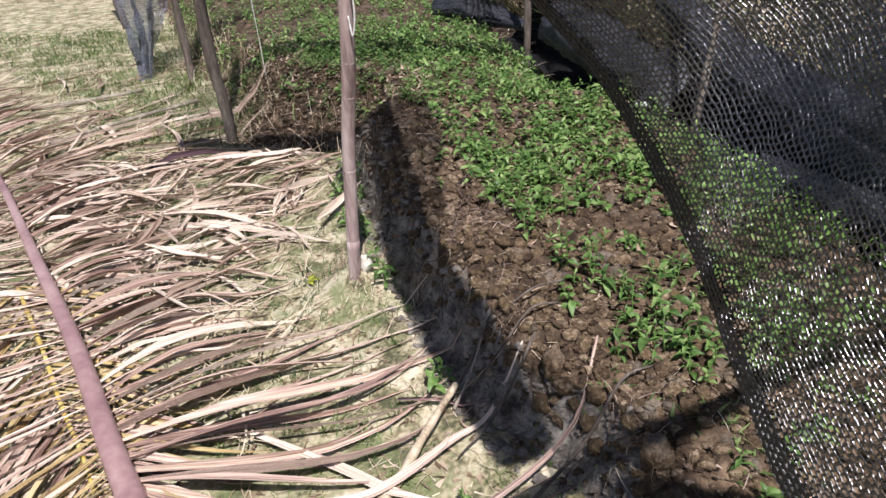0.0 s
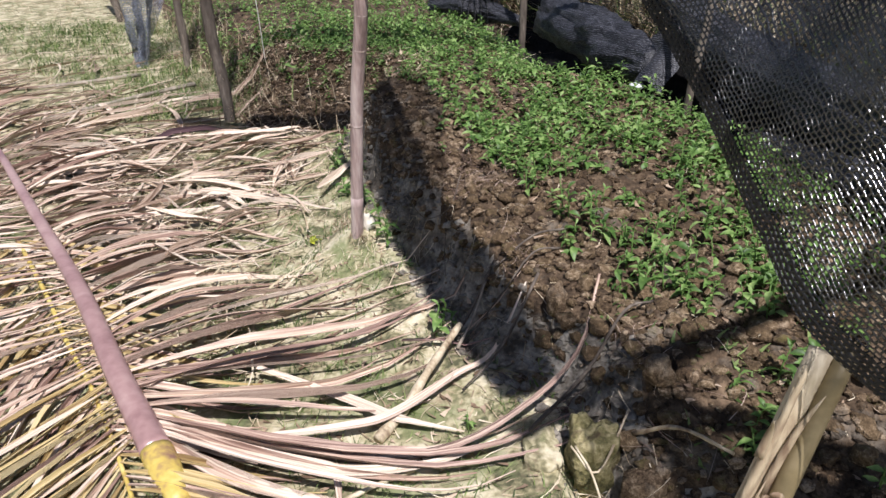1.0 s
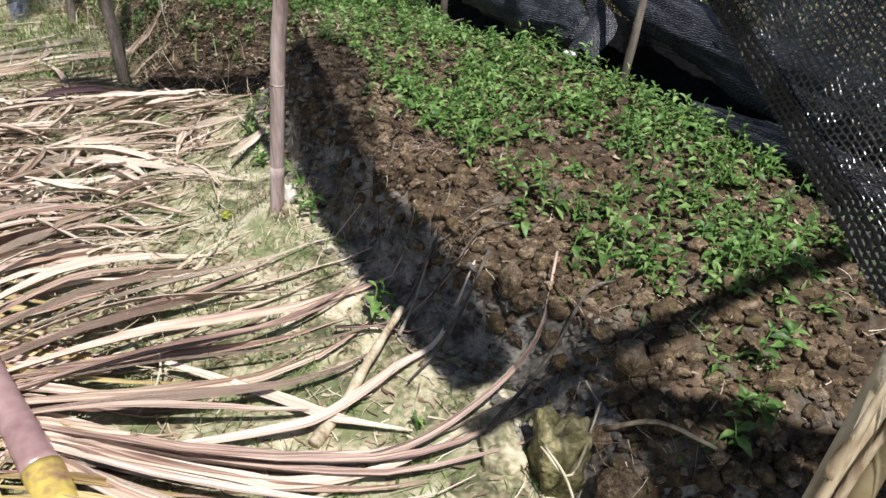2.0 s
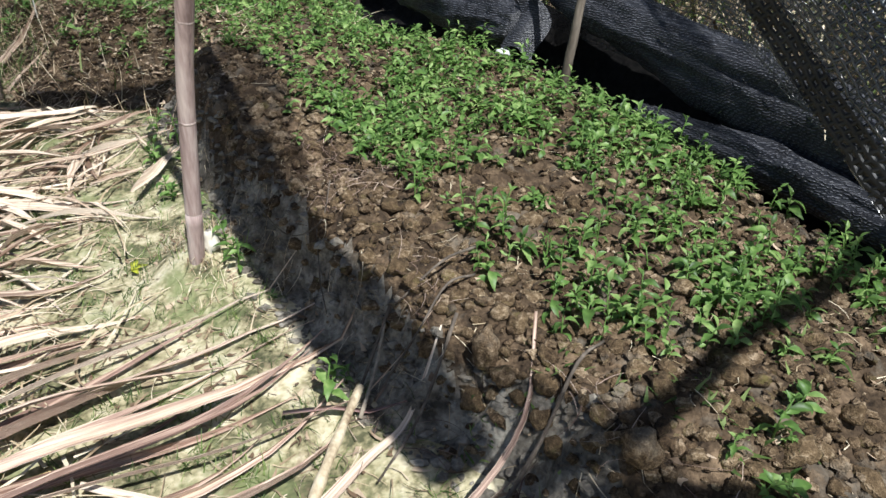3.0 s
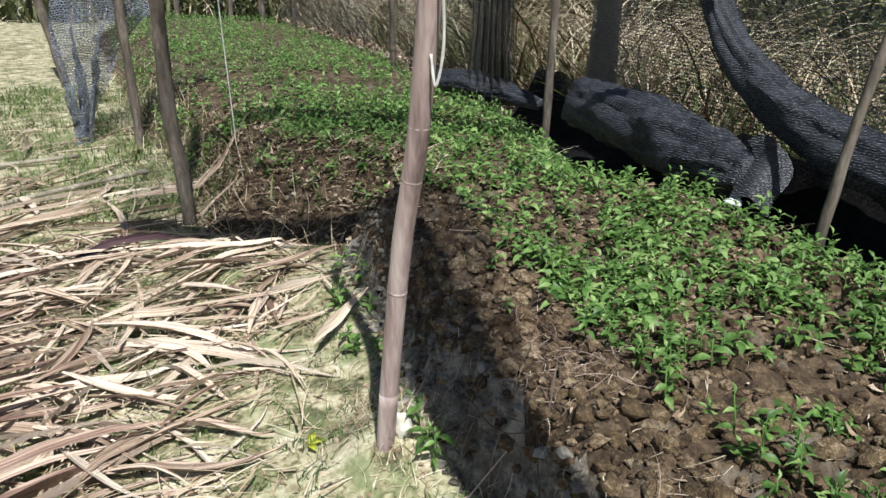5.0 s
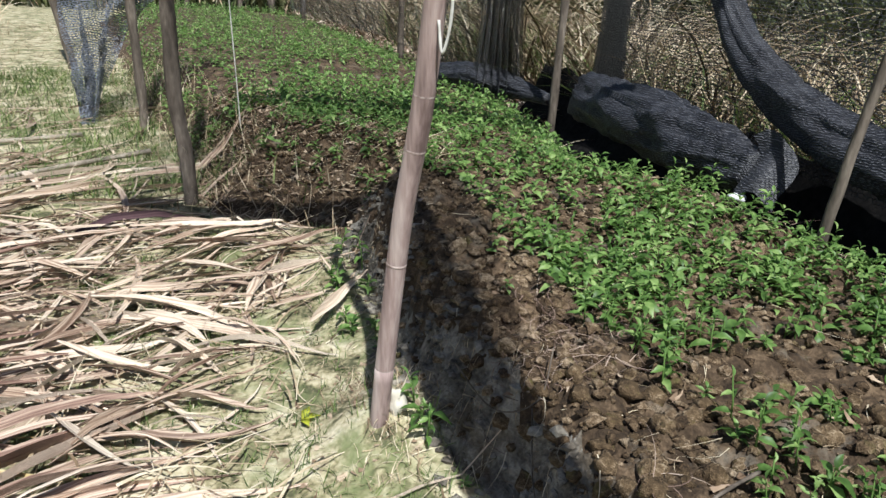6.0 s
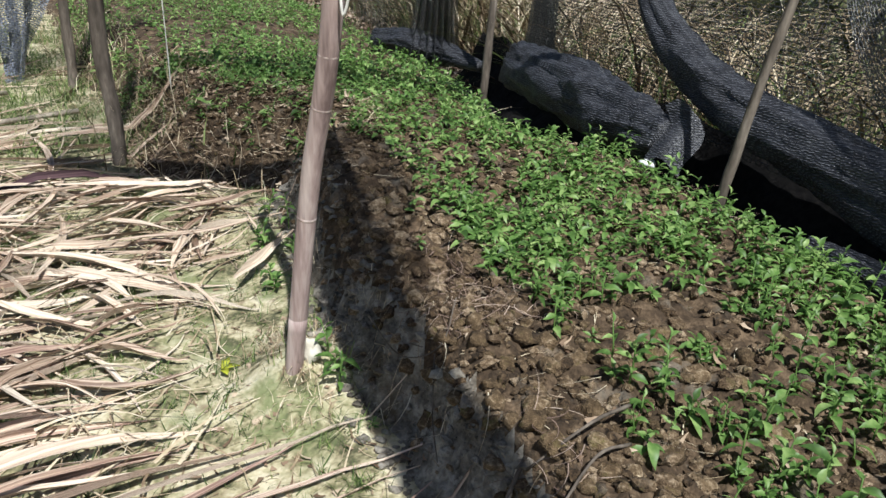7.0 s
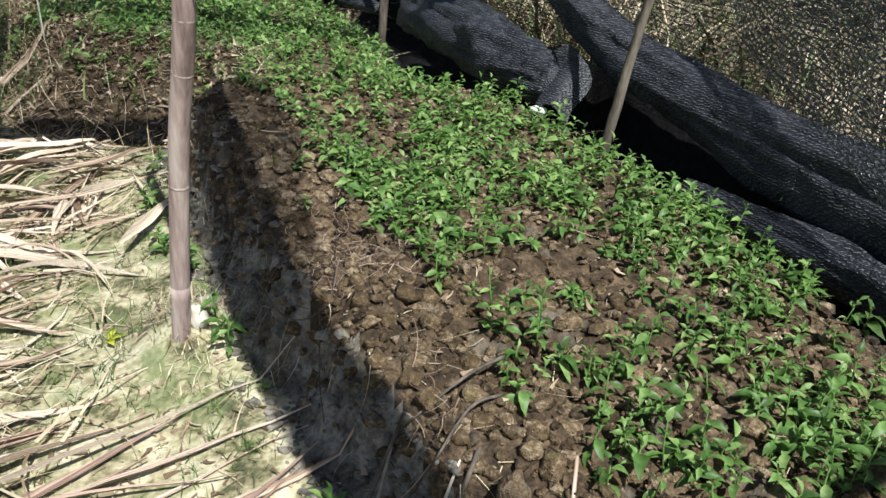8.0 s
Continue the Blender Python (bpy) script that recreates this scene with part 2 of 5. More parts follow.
M_LITTER = material("bleached palm leaflet", [(0.28, (0.17, 0.105, 0.07)), (0.42, (0.44, 0.32, 0.235)), (0.54, (0.61, 0.485, 0.37)), (0.76, (0.80, 0.70, 0.57))], 3.2, 0.5, 0.7, 9, stretch=(1, 70, 1), vary=0.34, island=0.2, spec=0.45, coords="UV")
M_FRONDY = material("yellow dried palm leaflet", [(0.18, (0.20, 0.12, 0.05)), (0.45, (0.50, 0.38, 0.17)), (0.8, (0.74, 0.63, 0.38))], 2.2, 0.5, 0.7, 9, stretch=(1, 70, 1), vary=0.35, island=0.2, spec=0.45, coords="UV")
M_HUSK = material("dark purple husk", [(0.25, (0.035, 0.02, 0.022)), (0.55, (0.09, 0.05, 0.055)), (0.8, (0.22, 0.15, 0.14))], 2.2, 0.5, 0.5, 9, stretch=(1, 70, 1), coords="UV")
M_BROWN = material("brown dead stems", [(0.2, (0.035, 0.025, 0.016)), (0.5, (0.10, 0.075, 0.05)), (0.8, (0.22, 0.17, 0.11))], 5, 0.85, 0.0, 40, island=0.6)
M_FRAG = material("dry leaf bits", [(0.2, (0.12, 0.075, 0.045)), (0.5, (0.30, 0.21, 0.14)), (0.8, (0.55, 0.43, 0.31))], 5, 0.8, 0.0, 40, island=0.7)
M_TWIG = material("reddish dry roots", [(0.2, (0.10, 0.06, 0.05)), (0.5, (0.26, 0.18, 0.14)), (0.8, (0.46, 0.36, 0.29))], 5, 0.8, 0.0, 40, island=0.6)
M_GREY = material("grey weathered branch", [(0.25, (0.16, 0.13, 0.10)), (0.55, (0.33, 0.28, 0.22)), (0.8, (0.52, 0.46, 0.38))], 14, 0.8, 0.6, 80)
M_RACHIS = material("purple brown palm stalk", [(0.25, (0.22, 0.12, 0.115)), (0.5, (0.36, 0.22, 0.205)), (0.8, (0.50, 0.35, 0.31))], 4, 0.32, 0.15, 40, spec=0.6)
M_YELLOW = material("yellow stalk base", [(0.28, (0.26, 0.14, 0.10)), (0.46, (0.58, 0.43, 0.10)), (0.7, (0.72, 0.60, 0.22))], 9, 0.45, 0.2, 50, spec=0.5)
M_BAMBOO = material("weathered bamboo", [(0.25, (0.17, 0.118, 0.108)), (0.52, (0.40, 0.30, 0.275)), (0.78, (0.60, 0.50, 0.455))], 30, 0.5, 0.4, 160, stretch=(1, 1, 0.06), vary=0.06)
M_NODE = material("bamboo joint", [(0.25, (0.19, 0.135, 0.12)), (0.55, (0.42, 0.33, 0.30)), (0.8, (0.62, 0.53, 0.48))], 90, 0.6, 0.3, 120)
M_BAMBOO2 = material("pale split bamboo", [(0.28, (0.20, 0.135, 0.085)), (0.48, (0.46, 0.37, 0.245)), (0.75, (0.71, 0.62, 0.46))], 22, 0.6, 0.5, 120, stretch=(1, 1, 0.12))
M_BAMBOO3 = material("olive bamboo", [(0.25, (0.10, 0.08, 0.04)), (0.55, (0.20, 0.155, 0.08)), (0.8, (0.30, 0.24, 0.14))], 9, 0.5, 0.2, 60)
M_BARK = material("grey brown bark stake", [(0.25, (0.045, 0.036, 0.029)), (0.55, (0.135, 0.11, 0.088)), (0.8, (0.28, 0.235, 0.19))], 20, 0.9, 0.8, 90, stretch=(1, 1, 0.25))
M_STRAW = material("dry straw", [(0.2, (0.20, 0.14, 0.085)), (0.5, (0.46, 0.36, 0.23)), (0.8, (0.70, 0.61, 0.45))], 5, 0.8, 0.0, 40, island=0.6)
M_GRASS = material("green grass", [(0.2, (0.045, 0.075, 0.02)), (0.5, (0.11, 0.17, 0.045)), (0.8, (0.26, 0.32, 0.11))], 5, 0.6, 0.0, 40, island=0.6, through_light=0.25)
M_SHRUB = material("dark shrub leaves", [(0.2, (0.02, 0.028, 0.010)), (0.5, (0.07, 0.09, 0.032)), (0.8, (0.19, 0.20, 0.09))], 5, 0.6, 0.0, 40, island=0.6, through_light=0.15)
# brighter copy of the straw: sunlight in the gap is put into the colour
M_PALE = material("straw stems, sunlight painted pale", [(0.2, (0.34, 0.27, 0.19)), (0.5, (0.60, 0.50, 0.37)), (0.8, (0.84, 0.76, 0.60))], 5, 0.8, 0.0, 40, island=0.6)
M_PINK = material("pinkish dry leaves", [(0.2, (0.13, 0.08, 0.055)), (0.5, (0.38, 0.27, 0.20)), (0.8, (0.74, 0.61, 0.50))], 5, 0.8, 0.0, 40, island=0.7)
M_NET = net_material((0.022, 0.023, 0.028), cell=(0.0085, 0.0065), thread=0.25, gloss=(0.24, 1.0))
M_NETWALL = net_material((0.036, 0.037, 0.040), "thin shade net", (0.020, 0.014), 0.13, (0.35, 0.6), 0.006)
M_INNER = net_material((0.050, 0.051, 0.054), "loose shade net", (0.018, 0.013), 0.20, (0.35, 0.7), 0.006)
M_HEM = net_material((0.012, 0.0125, 0.014), "doubled net hem", (0.0085, 0.0065), 0.47, (0.5, 0.3))
M_GATHER = net_material((0.030, 0.031, 0.035), "gathered shade net", (0.016, 0.012), 0.26, (0.35, 0.7), 0.006)
# lighter copy of the black net: sunlight on it is put into the colour
M_NETGREY = net_material((0.21, 0.23, 0.28), "black net, sunlight painted grey", (0.022, 0.015), 0.28, (0.5, 0.5), 0.006)


def rolled_net_material():
    """Layers of black net, one upon the other: rows of knots, glints painted pale, over dark gaps."""
    m = material("rolled black net", [(0.30, (0.007, 0.007, 0.009)), (0.5, (0.018, 0.019, 0.024)), (0.72, (0.042, 0.043, 0.050))], 13, 0.46, 0.0, 330, spec=0.5)
    nodes, link = m.node_tree.nodes, m.node_tree.links.new
    bsdf = nodes["Principled BSDF"]
    base = bsdf.inputs["Base Color"].links[0].from_socket
    tc, mul, bp = nodes.new("ShaderNodeTexCoord"), nodes.new("ShaderNodeMath"), nodes.new("ShaderNodeBump")
    mul.operation = "MULTIPLY"
    for k, (direction, scale) in enumerate((("DIAGONAL", 46), ("Z", 40))):
        w = nodes.new("ShaderNodeTexWave")
        w.bands_direction = direction
        w.inputs["Scale"].default_value, w.inputs["Distortion"].default_value, w.inputs["Detail Scale"].default_value = scale, 5.0, 1.5
        link(tc.outputs["Object"], w.inputs["Vector"])
        link(w.outputs["Fac"], mul.inputs[k])
    knots, mix = nodes.new("ShaderNodeMapRange"), nodes.new("ShaderNodeMix")
    knots.inputs["From Min"].default_value, knots.inputs["From Max"].default_value = 0.30, 0.85
    link(mul.outputs[0], knots.inputs["Value"])
    mix.data_type = "RGBA"
    link(knots.outputs[0], mix.inputs["Factor"])
    link(base, mix.inputs[6])
    # pale bluish colour that paints the glints of the lit threads
    mix.inputs[7].default_value = (0.14, 0.143, 0.165, 1)
    link(mix.outputs[2], bsdf.inputs["Base Color"])
    bp.inputs["Strength"].default_value, bp.inputs["Distance"].default_value = 1.0, 0.005
    link(mul.outputs[0], bp.inputs["Height"])
    link(bp.outputs[0], bsdf.inputs["Normal"])
    return m


M_ROLL = rolled_net_material()
# near black: the shade of the hollow under the fold, put into a colour
M_UNDER = material("hollow shade, near black", [(0.3, (0.005, 0.005, 0.006)), (0.7, (0.022, 0.020, 0.019))], 40, 0.9, 0.8, 220, spec=0.15)
M_ROPE = material("white cord", [(0.3, (0.55, 0.53, 0.48)), (0.7, (0.78, 0.76, 0.70))], 30, 0.8, 0.1)
M_WHITE = material("white plastic scrap", [(0.3, (0.65, 0.66, 0.68)), (0.7, (0.82, 0.83, 0.85))], 20, 0.4, 0.1)
M_BANK = material("chalky lump", [(0.3, (0.5, 0.45, 0.36)), (0.7, (0.72, 0.68, 0.58))], 16, 0.9, 0.5)

# ---------------------------------------------------------------- the lie of the land
FOOT = [(0.32, 1.20), (0.145, 1.39), (-0.01, 1.68), (-0.157, 2.01), (-0.27, 2.30), (-0.42, 2.75), (-0.62, 3.26), (-1.22, 3.50), (-1.62, 4.3),
        (-2.3, 5.4), (-3.8, 8.2), (-6.0, 12.5), (-5.0, 14.5), (-3.0, 13.2), (-0.70, 7.6), (0.10, 5.6), (0.50, 4.6), (0.58, 3.75), (0.85, 3.2),
        (1.05, 2.72), (1.25, 2.1), (1.40, 1.6), (1.5, 1.15), (1.3, 0.80), (0.9, 0.72), (0.36, 0.86)]


def path_z(x, y):
    z = 0.045 + 0.08 * sstep(2.4, 4.2, y) + 0.10 * sstep(4.0, 9.0, y)
    z = z + 0.035 * (fnoise(x * 1.7, y * 1.7) - 0.5) + 0.014 * (fnoise(x * 14, y * 14, 3) - 0.5)
    d = inside(FOOT, x, y)
    z = z + 0.05 * np.exp(-(np.minimum(d, 0) / 0.16) ** 2) * (y < 3.3)
    z = z + 0.09 * np.exp(-((x + 0.29) ** 2 + (y - 2.10) ** 2) / 0.13 ** 2)
    hollow = sstep(0.28, 0.40, x) * sstep(1.2, 0.95, y)
    return z - 0.10 * hollow


def bed_z(x, y):
    d = inside(FOOT, x, y) + 0.075 * (fnoise(x * 7, y * 7, 3) - 0.5)
    top = 0.27 + 0.075 * sstep(1.3, 2.3, y) + 0.06 * sstep(2.3, 3.2, y) + 0.05 * sstep(3.5, 8, y)
    far = sstep(3.05, 3.5, y)
    rise = sstep(-0.02, 0.18 + 0.30 * far, d)
    slope_end = 0.35 + 0.65 * sstep(0.70, 1.25, y - 0.12 * (x - 0.4))
    rough = 0.045 * (fnoise(x * 9, y * 9, 3) - 0.5) + 0.045 * (fnoise(x * 30, y * 30, 2) - 0.5)
    base = path_z(x, y) - 0.03
    return base + (top * slope_end - base) * rise + rough * sstep(0, 0.1, d)


def land(x, y):
    """Height of whatever lies uppermost."""
    return float(max(path_z(np.array([x]), np.array([y]))[0], bed_z(np.array([x]), np.array([y]))[0] if inside(FOOT, np.array([x]), np.array([y]))[0] > -0.03 else -9))


def lands(x, y):
    return np.where(inside(FOOT, x, y) > -0.03, np.maximum(path_z(x, y), bed_z(x, y)), path_z(x, y))


xs, ys = axis(-150, -2.6, 1.7, 150, 0.02), axis(-60, 0.2, 4.4, 220, 0.02)
ground = mesh_part("ground", from_arrays("ground", *sheet(xs, ys, path_z)), M_PATH)
tagged(ground, "pale sandy clay path with moss and litter", "ground", kind="structure")

REAR = [(1.50, 0.9), (1.38, 1.9), (1.08, 2.9), (0.72, 4.0), (0.46, 4.9), (-0.42, 6.9), (-3.2, 13.4), (-6.5, 18), (-16, 24), (-16, 40), (30, 40), (30, -3), (3.0, -3), (1.9, 0.0)]
xs, ys = axis(-16, 0.2, 3.4, 30, 0.05, 1.15), axis(-3, 0.8, 6.0, 40, 0.05, 1.15)
rear = mesh_part("leaf_mould", from_arrays("leaf_mould", *sheet(xs, ys, lambda x, y: path_z(x, y) + 0.008 + 0.12 * fnoise(x * 2, y * 2, 4) * sstep(0.45, 1.2, inside(REAR, x, y)), lambda x, y: inside(REAR, x, y) > 0)), M_HUMUS)
tagged(rear, "brown leaf mould and litter behind the nets", "ground", kind="structure")

xs, ys = axis(-7, -0.7, 1.6, 1.6, 0.014, 1.06), axis(0.6, 0.7, 3.3, 15, 0.014, 1.04)
bed = mesh_part("soil_bed", from_arrays("soil_bed", *sheet(xs, ys, bed_z, lambda x, y: inside(FOOT, x, y) > -0.02)), M_SOIL)
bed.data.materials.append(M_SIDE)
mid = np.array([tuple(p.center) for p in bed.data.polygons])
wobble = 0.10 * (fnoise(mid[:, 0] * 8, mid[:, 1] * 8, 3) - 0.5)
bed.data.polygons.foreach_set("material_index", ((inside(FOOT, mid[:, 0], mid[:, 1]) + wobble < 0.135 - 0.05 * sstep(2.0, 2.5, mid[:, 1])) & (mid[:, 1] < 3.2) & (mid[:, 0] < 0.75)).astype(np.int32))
tagged(bed, "raised brown soil bed with crumbly clods and seedlings", "garden bed", kind="structure")

# ---------------------------------------------------------------- posts of the net house
def bamboo_post(pts, r0, r1, nodes_at, label, mat=None, name="bamboo_post", sides=14):
    """A pole; with nodes it is built of internodes and node rings under one thing."""
    line = smooth_line(pts, 30)
    length = [0.0]
    for a, b in zip(line, line[1:]):
        length.append(length[-1] + (b - a).length)
    total = length[-1]

    def at(s_):
        k = min(max(int(np.searchsorted(length, s_)) - 1, 0), len(line) - 2)
        return line[k].lerp(line[k + 1], (s_ - length[k]) / (length[k + 1] - length[k]))

    mat = mat or M_BAMBOO
    if not nodes_at:
        bm = bmesh.new()
        radii = [(r0 + (r1 - r0) * s_ / total) * (1 + 0.22 * (float(vnoise(s_ * 9, r0 * 777)) - 0.5)) for s_ in length]
        rings = tube(bm, line, radii, sides)
        for i, ring in enumerate(rings):
            for j, v in enumerate(ring):
                v.co += (v.co - line[i]) * 0.25 * (float(vnoise(j * 1.3, i * 0.25 + r0 * 99)) - 0.5)
        return tagged(part(name, bm, mat), label, "post")
    post = tagged(new(name), label, "post")
    cuts = [0.0, *nodes_at, total]
    for s0, s1 in zip(cuts, cuts[1:]):
        m = 9
        ss = [s0 + (s1 - s0) * q / m for q in range(m + 1)]
        bm = bmesh.new()
        tube(bm, [at(q) for q in ss], [(r0 + (r1 - r0) * q / total) * (1 + 0.03 * (float(vnoise(q * 11, 3)) - 0.5)) for k, q in enumerate(ss)], sides, cap=s0 == 0.0 or s1 == total)
        part("internode", bm, mat, post)
    for q in nodes_at:
        r = (r0 + (r1 - r0) * q / total)
        bm = bmesh.new()
        tube(bm, [at(q - 0.003), at(q - 0.001), at(q + 0.001), at(q + 0.003)], [r * 0.99, r * 1.015, r * 1.01, r * 0.99], sides)
        part("node_ring", bm, M_NODE, post, "raised pale bamboo joint")
    return post


post1 = bamboo_post([(-0.30, 2.06, 0.0), (-0.275, 2.03, 0.3), (-0.243, 1.99, 0.62), (-0.203, 1.945, 0.9), (-0.172, 1.88, 1.4), (-0.20, 1.82, 2.2)], 0.0205, 0.0185, (0.29, 0.535, 0.77, 0.87, 1.15, 1.5), "weathered purple-grey bamboo post in the path edge")
post2 = bamboo_post([(-1.29, 3.64, 0.0), (-1.30, 3.65, 0.3), (-1.335, 3.67, 0.55), (-1.335, 3.68, 0.95), (-1.32, 3.7, 1.5), (-1.32, 3.7, 2.2)], 0.031, 0.026, (), "crooked dark brown wooden post at the bed corner", M_BARK, "wooden_post")
pole_r = bamboo_post([(0.89, 2.70, 0.3), (0.93, 2.70, 0.7), (0.99, 2.68, 1.2), (1.05, 2.66, 2.0)], 0.015, 0.012, (), "thin leaning grey stake beside the black net", M_BARK, "wooden_stake", 10)
prop = bamboo_post([(0.275, 0.425, -0.05), (0.379, 0.487, 0.25), (0.455, 0.533, 0.475), (0.522, 0.572, 0.682)], 0.0140, 0.0130, (0.2, 0.50), "pale split bamboo prop with a frayed top under the net", M_BAMBOO2, "bamboo_prop", 14)
prop_b = bamboo_post([(0.305, 0.40, -0.05), (0.410, 0.467, 0.25), (0.481, 0.522, 0.475), (0.546, 0.566, 0.69)], 0.0125, 0.0120, (0.3,), "smooth olive-brown bamboo prop beside a split one", M_BAMBOO3, "bamboo_prop", 14)


def prop_at(t, side=0.0):
    """A point on the face of the split prop that looks to the path."""
    return Vector((0.379, 0.487, 0.25)).lerp(Vector((0.522, 0.572, 0.682)), t) + Vector((-0.006 + side, -0.014, 0.008))


for t0, t1, side, w, out in ((0.55, 1.02, -0.006, 0.011, 0.010), (0.62, 0.90, 0.010, 0.009, 0.016), (0.72, 0.84, -0.012, 0.010, 0.024), (0.30, 0.66, 0.004, 0.007, 0.004)):
    bm = bmesh.new()
    n = 7
    ribbon(bm, [prop_at(t0 + (t1 - t0) * k / n, side) + Vector((-0.5 if side < 0 else 0.5, -0.7, 0.1)) * out * (k / n) ** 2.5 for k in range(n + 1)], [w * (1 - (k / n) ** 3 * 0.9) for k in range(n + 1)], (-0.5, -0.8, 0.3), 0.2)
    part("splinter", bm, M_BAMBOO2, prop, "peeling pale splinter")
bm = bmesh.new()
curl = prop_at(0.62, 0.020)
ribbon(bm, [curl + Vector((0.010 * (1 - 0.04 * k) * math.cos(0.55 * k + 2.6), -0.008, 0.010 * (1 - 0.04 * k) * math.sin(0.55 * k + 2.6))) for k in range(12)], [0.009] * 12, (0.3, -1, 0.2), 0.1)
part("bark_curl", bm, M_BAMBOO2, prop, "curled strip of bark")
bm = bmesh.new()
ribbon(bm, [prop_at(0.56, -0.014), prop_at(0.575, -0.020) + Vector((-0.006, -0.006, 0)), prop_at(0.60, -0.024) + Vector((-0.008, -0.008, 0.004))], [0.014, 0.012, 0.003], (-0.5, -0.8, 0.3), 0.3)
part("bark_curl", bm, M_BAMBOO2, prop, "curled strip of bark")

# ---------------------------------------------------------------- black shade net
def cloth(name, rows, mat, parent=None, label="", uvscale=(1, 1)):
    """A sheet through rows of points, with uv in metres."""
    n, w = len(rows), len(rows[0])
    verts = [p for r in rows for p in r]
    faces = [(j * w + i, j * w + i + 1, (j + 1) * w + i + 1, (j + 1) * w + i) for j in range(n - 1) for i in range(w - 1)]
    me = from_arrays(name, verts, faces)
    us, vs = np.zeros((n, w)), np.zeros((n, w))
    a = np.array([[tuple(p) for p in r] for r in rows])
    us[:, 1:] = np.cumsum(np.linalg.norm(a[:, 1:] - a[:, :-1], axis=2), axis=1)
    vs[1:] = np.cumsum(np.linalg.norm(a[1:] - a[:-1], axis=2), axis=0)
    layer = me.uv_layers.new(name="UVMap")
    li = np.array([l.vertex_index for l in me.loops])
    uv = np.stack([us.ravel()[li] * uvscale[0], vs.ravel()[li] * uvscale[1]], 1)
    layer.data.foreach_set("uv", uv.ravel())
    return mesh_part(name, me, mat, parent, label)


def drape(hem_pts, top_pts, steps, seed, sag=0.10, fold=0.05, per=12):
    """Rows of points between a hem and a top line, with folds."""
    hem, top = smooth_line(hem_pts, per), smooth_line(top_pts, per)
    rows = []
    for k in range(steps + 1):
        t = k / steps
        row = []
        for q, (a, b) in enumerate(zip(hem, top)):
            f = fold * (float(vnoise(q * 0.3 + seed, t * 1.5)) - 0.5) * 2 + fold * 0.4 * math.sin(q * 0.55 + seed)
            f *= 0.15 + 0.85 * min(1, 2.5 * t)
            d = sag * math.sin(math.pi * t)
            row.append(a.lerp(b, t) + Vector((f, f * 0.5, -d)))
        rows.append(row)
    return rows


# the sheet that hangs over the near corner, drawn aside
NEAR_HEM = [(0.20, 1.25, 1.72), (0.15, 1.12, 1.44), (0.18, 1.03, 1.23), (0.345, 0.96, 1.03), (0.435, 0.83, 0.88), (0.473, 0.648, 0.77), (0.51, 0.532, 0.705), (0.60, 0.24, 0.708), (0.74, -0.06, 0.72)]
near_far = [(x + (0.26 + 0.08 * max(0, k - 3)) * (2.14 - z), y - 0.62 * (2.14 - z), 2.14) for k, (x, y, z) in enumerate(NEAR_HEM)]


def near_sheet(hem_pts, far_pts, steps=60, per=12):
    """The sheet hangs in broad pleats that run down beside its hem."""
    hem, far = smooth_line(hem_pts, per), smooth_line(far_pts, per)
    rows = []
    for k in range(steps + 1):
        t = k / steps
        row = []
        for q, (a, b) in enumerate(zip(hem, far)):
            u = q / (len(hem) - 1)
            run = t * 1.2
            wave = 0.045 * math.sin(9 * u + 1.5 * t + 0.6) + 0.022 * math.sin(23 * u - 2 * run + 1.0) + 0.07 * (float(vnoise(run * 3 + 3, u * 6)) - 0.5)
            wave *= min(1, t * 7)
            row.append(a.lerp(b, t) + Vector((-0.75, -0.55, 0.35)) * wave)
        rows.append(row)
    return rows


near_rows = near_sheet(NEAR_HEM, near_far)
near_net = cloth("shade_net_sheet", near_rows, M_NET)
tagged(near_net, "black knitted shade net drawn aside over a bamboo prop", "shade net")
edge = [[p + Vector((-0.003, -0.004, 0.003)) for p in r_] for r_ in near_rows[:2]]
cloth("hem", edge, M_HEM, near_net, "doubled black hem of the net")

# a second layer in front of the wall of net
INNER_HEM = [(1.20, 2.95, 1.10), (1.20, 2.60, 0.77), (1.20, 2.20, 0.65), (1.25, 1.90, 0.52), (1.20, 1.40, 0.45)]
inner_rows = drape(INNER_HEM, [(x + 0.25, y, 2.1) for x, y, z in INNER_HEM], 24, 5.0, 0.0, 0.018)
inner = cloth("shade_net_sheet", inner_rows, M_INNER)
tagged(inner, "loose second layer of black shade net beside the stake", "shade net")

# the wall of net along the far side of the bed
WALL_HEM = [(0.50, 4.45, 0.50), (0.85, 3.6, 0.48), (1.12, 2.8, 0.46), (1.35, 2.1, 0.44), (1.55, 1.4, 0.42), (1.70, 0.8, 0.4)]
WALL_TOP = [(0.62, 4.55, 2.1), (1.05, 3.75, 2.1), (1.40, 2.9, 2.1), (1.65, 2.2, 2.1), (1.85, 1.5, 2.1), (1.98, 0.9, 2.1)]
wall_net = cloth("shade_net_wall", drape(WALL_HEM, WALL_TOP, 16, 8.0, 0.0, 0.012), M_NETWALL)
tagged(wall_net, "see-through black shade net wall beside the bed", "shade net")

BACK_HEM = [(0.10, 5.0, 0.45), (-0.40, 6.3, 0.48), (-0.95, 8.0, 0.5), (-2.0, 10.5, 0.5), (-3.2, 13.4, 0.5)]
BACK_TOP = [(0.12, 5.05, 2.1), (-0.35, 6.4, 2.1), (-0.9, 8.1, 2.1), (-1.9, 10.6, 2.1), (-3.1, 13.5, 2.1)]
back_net = cloth("shade_net_wall", drape(BACK_HEM, BACK_TOP, 10, 15.0, 0.0, 0.03), M_NETWALL)
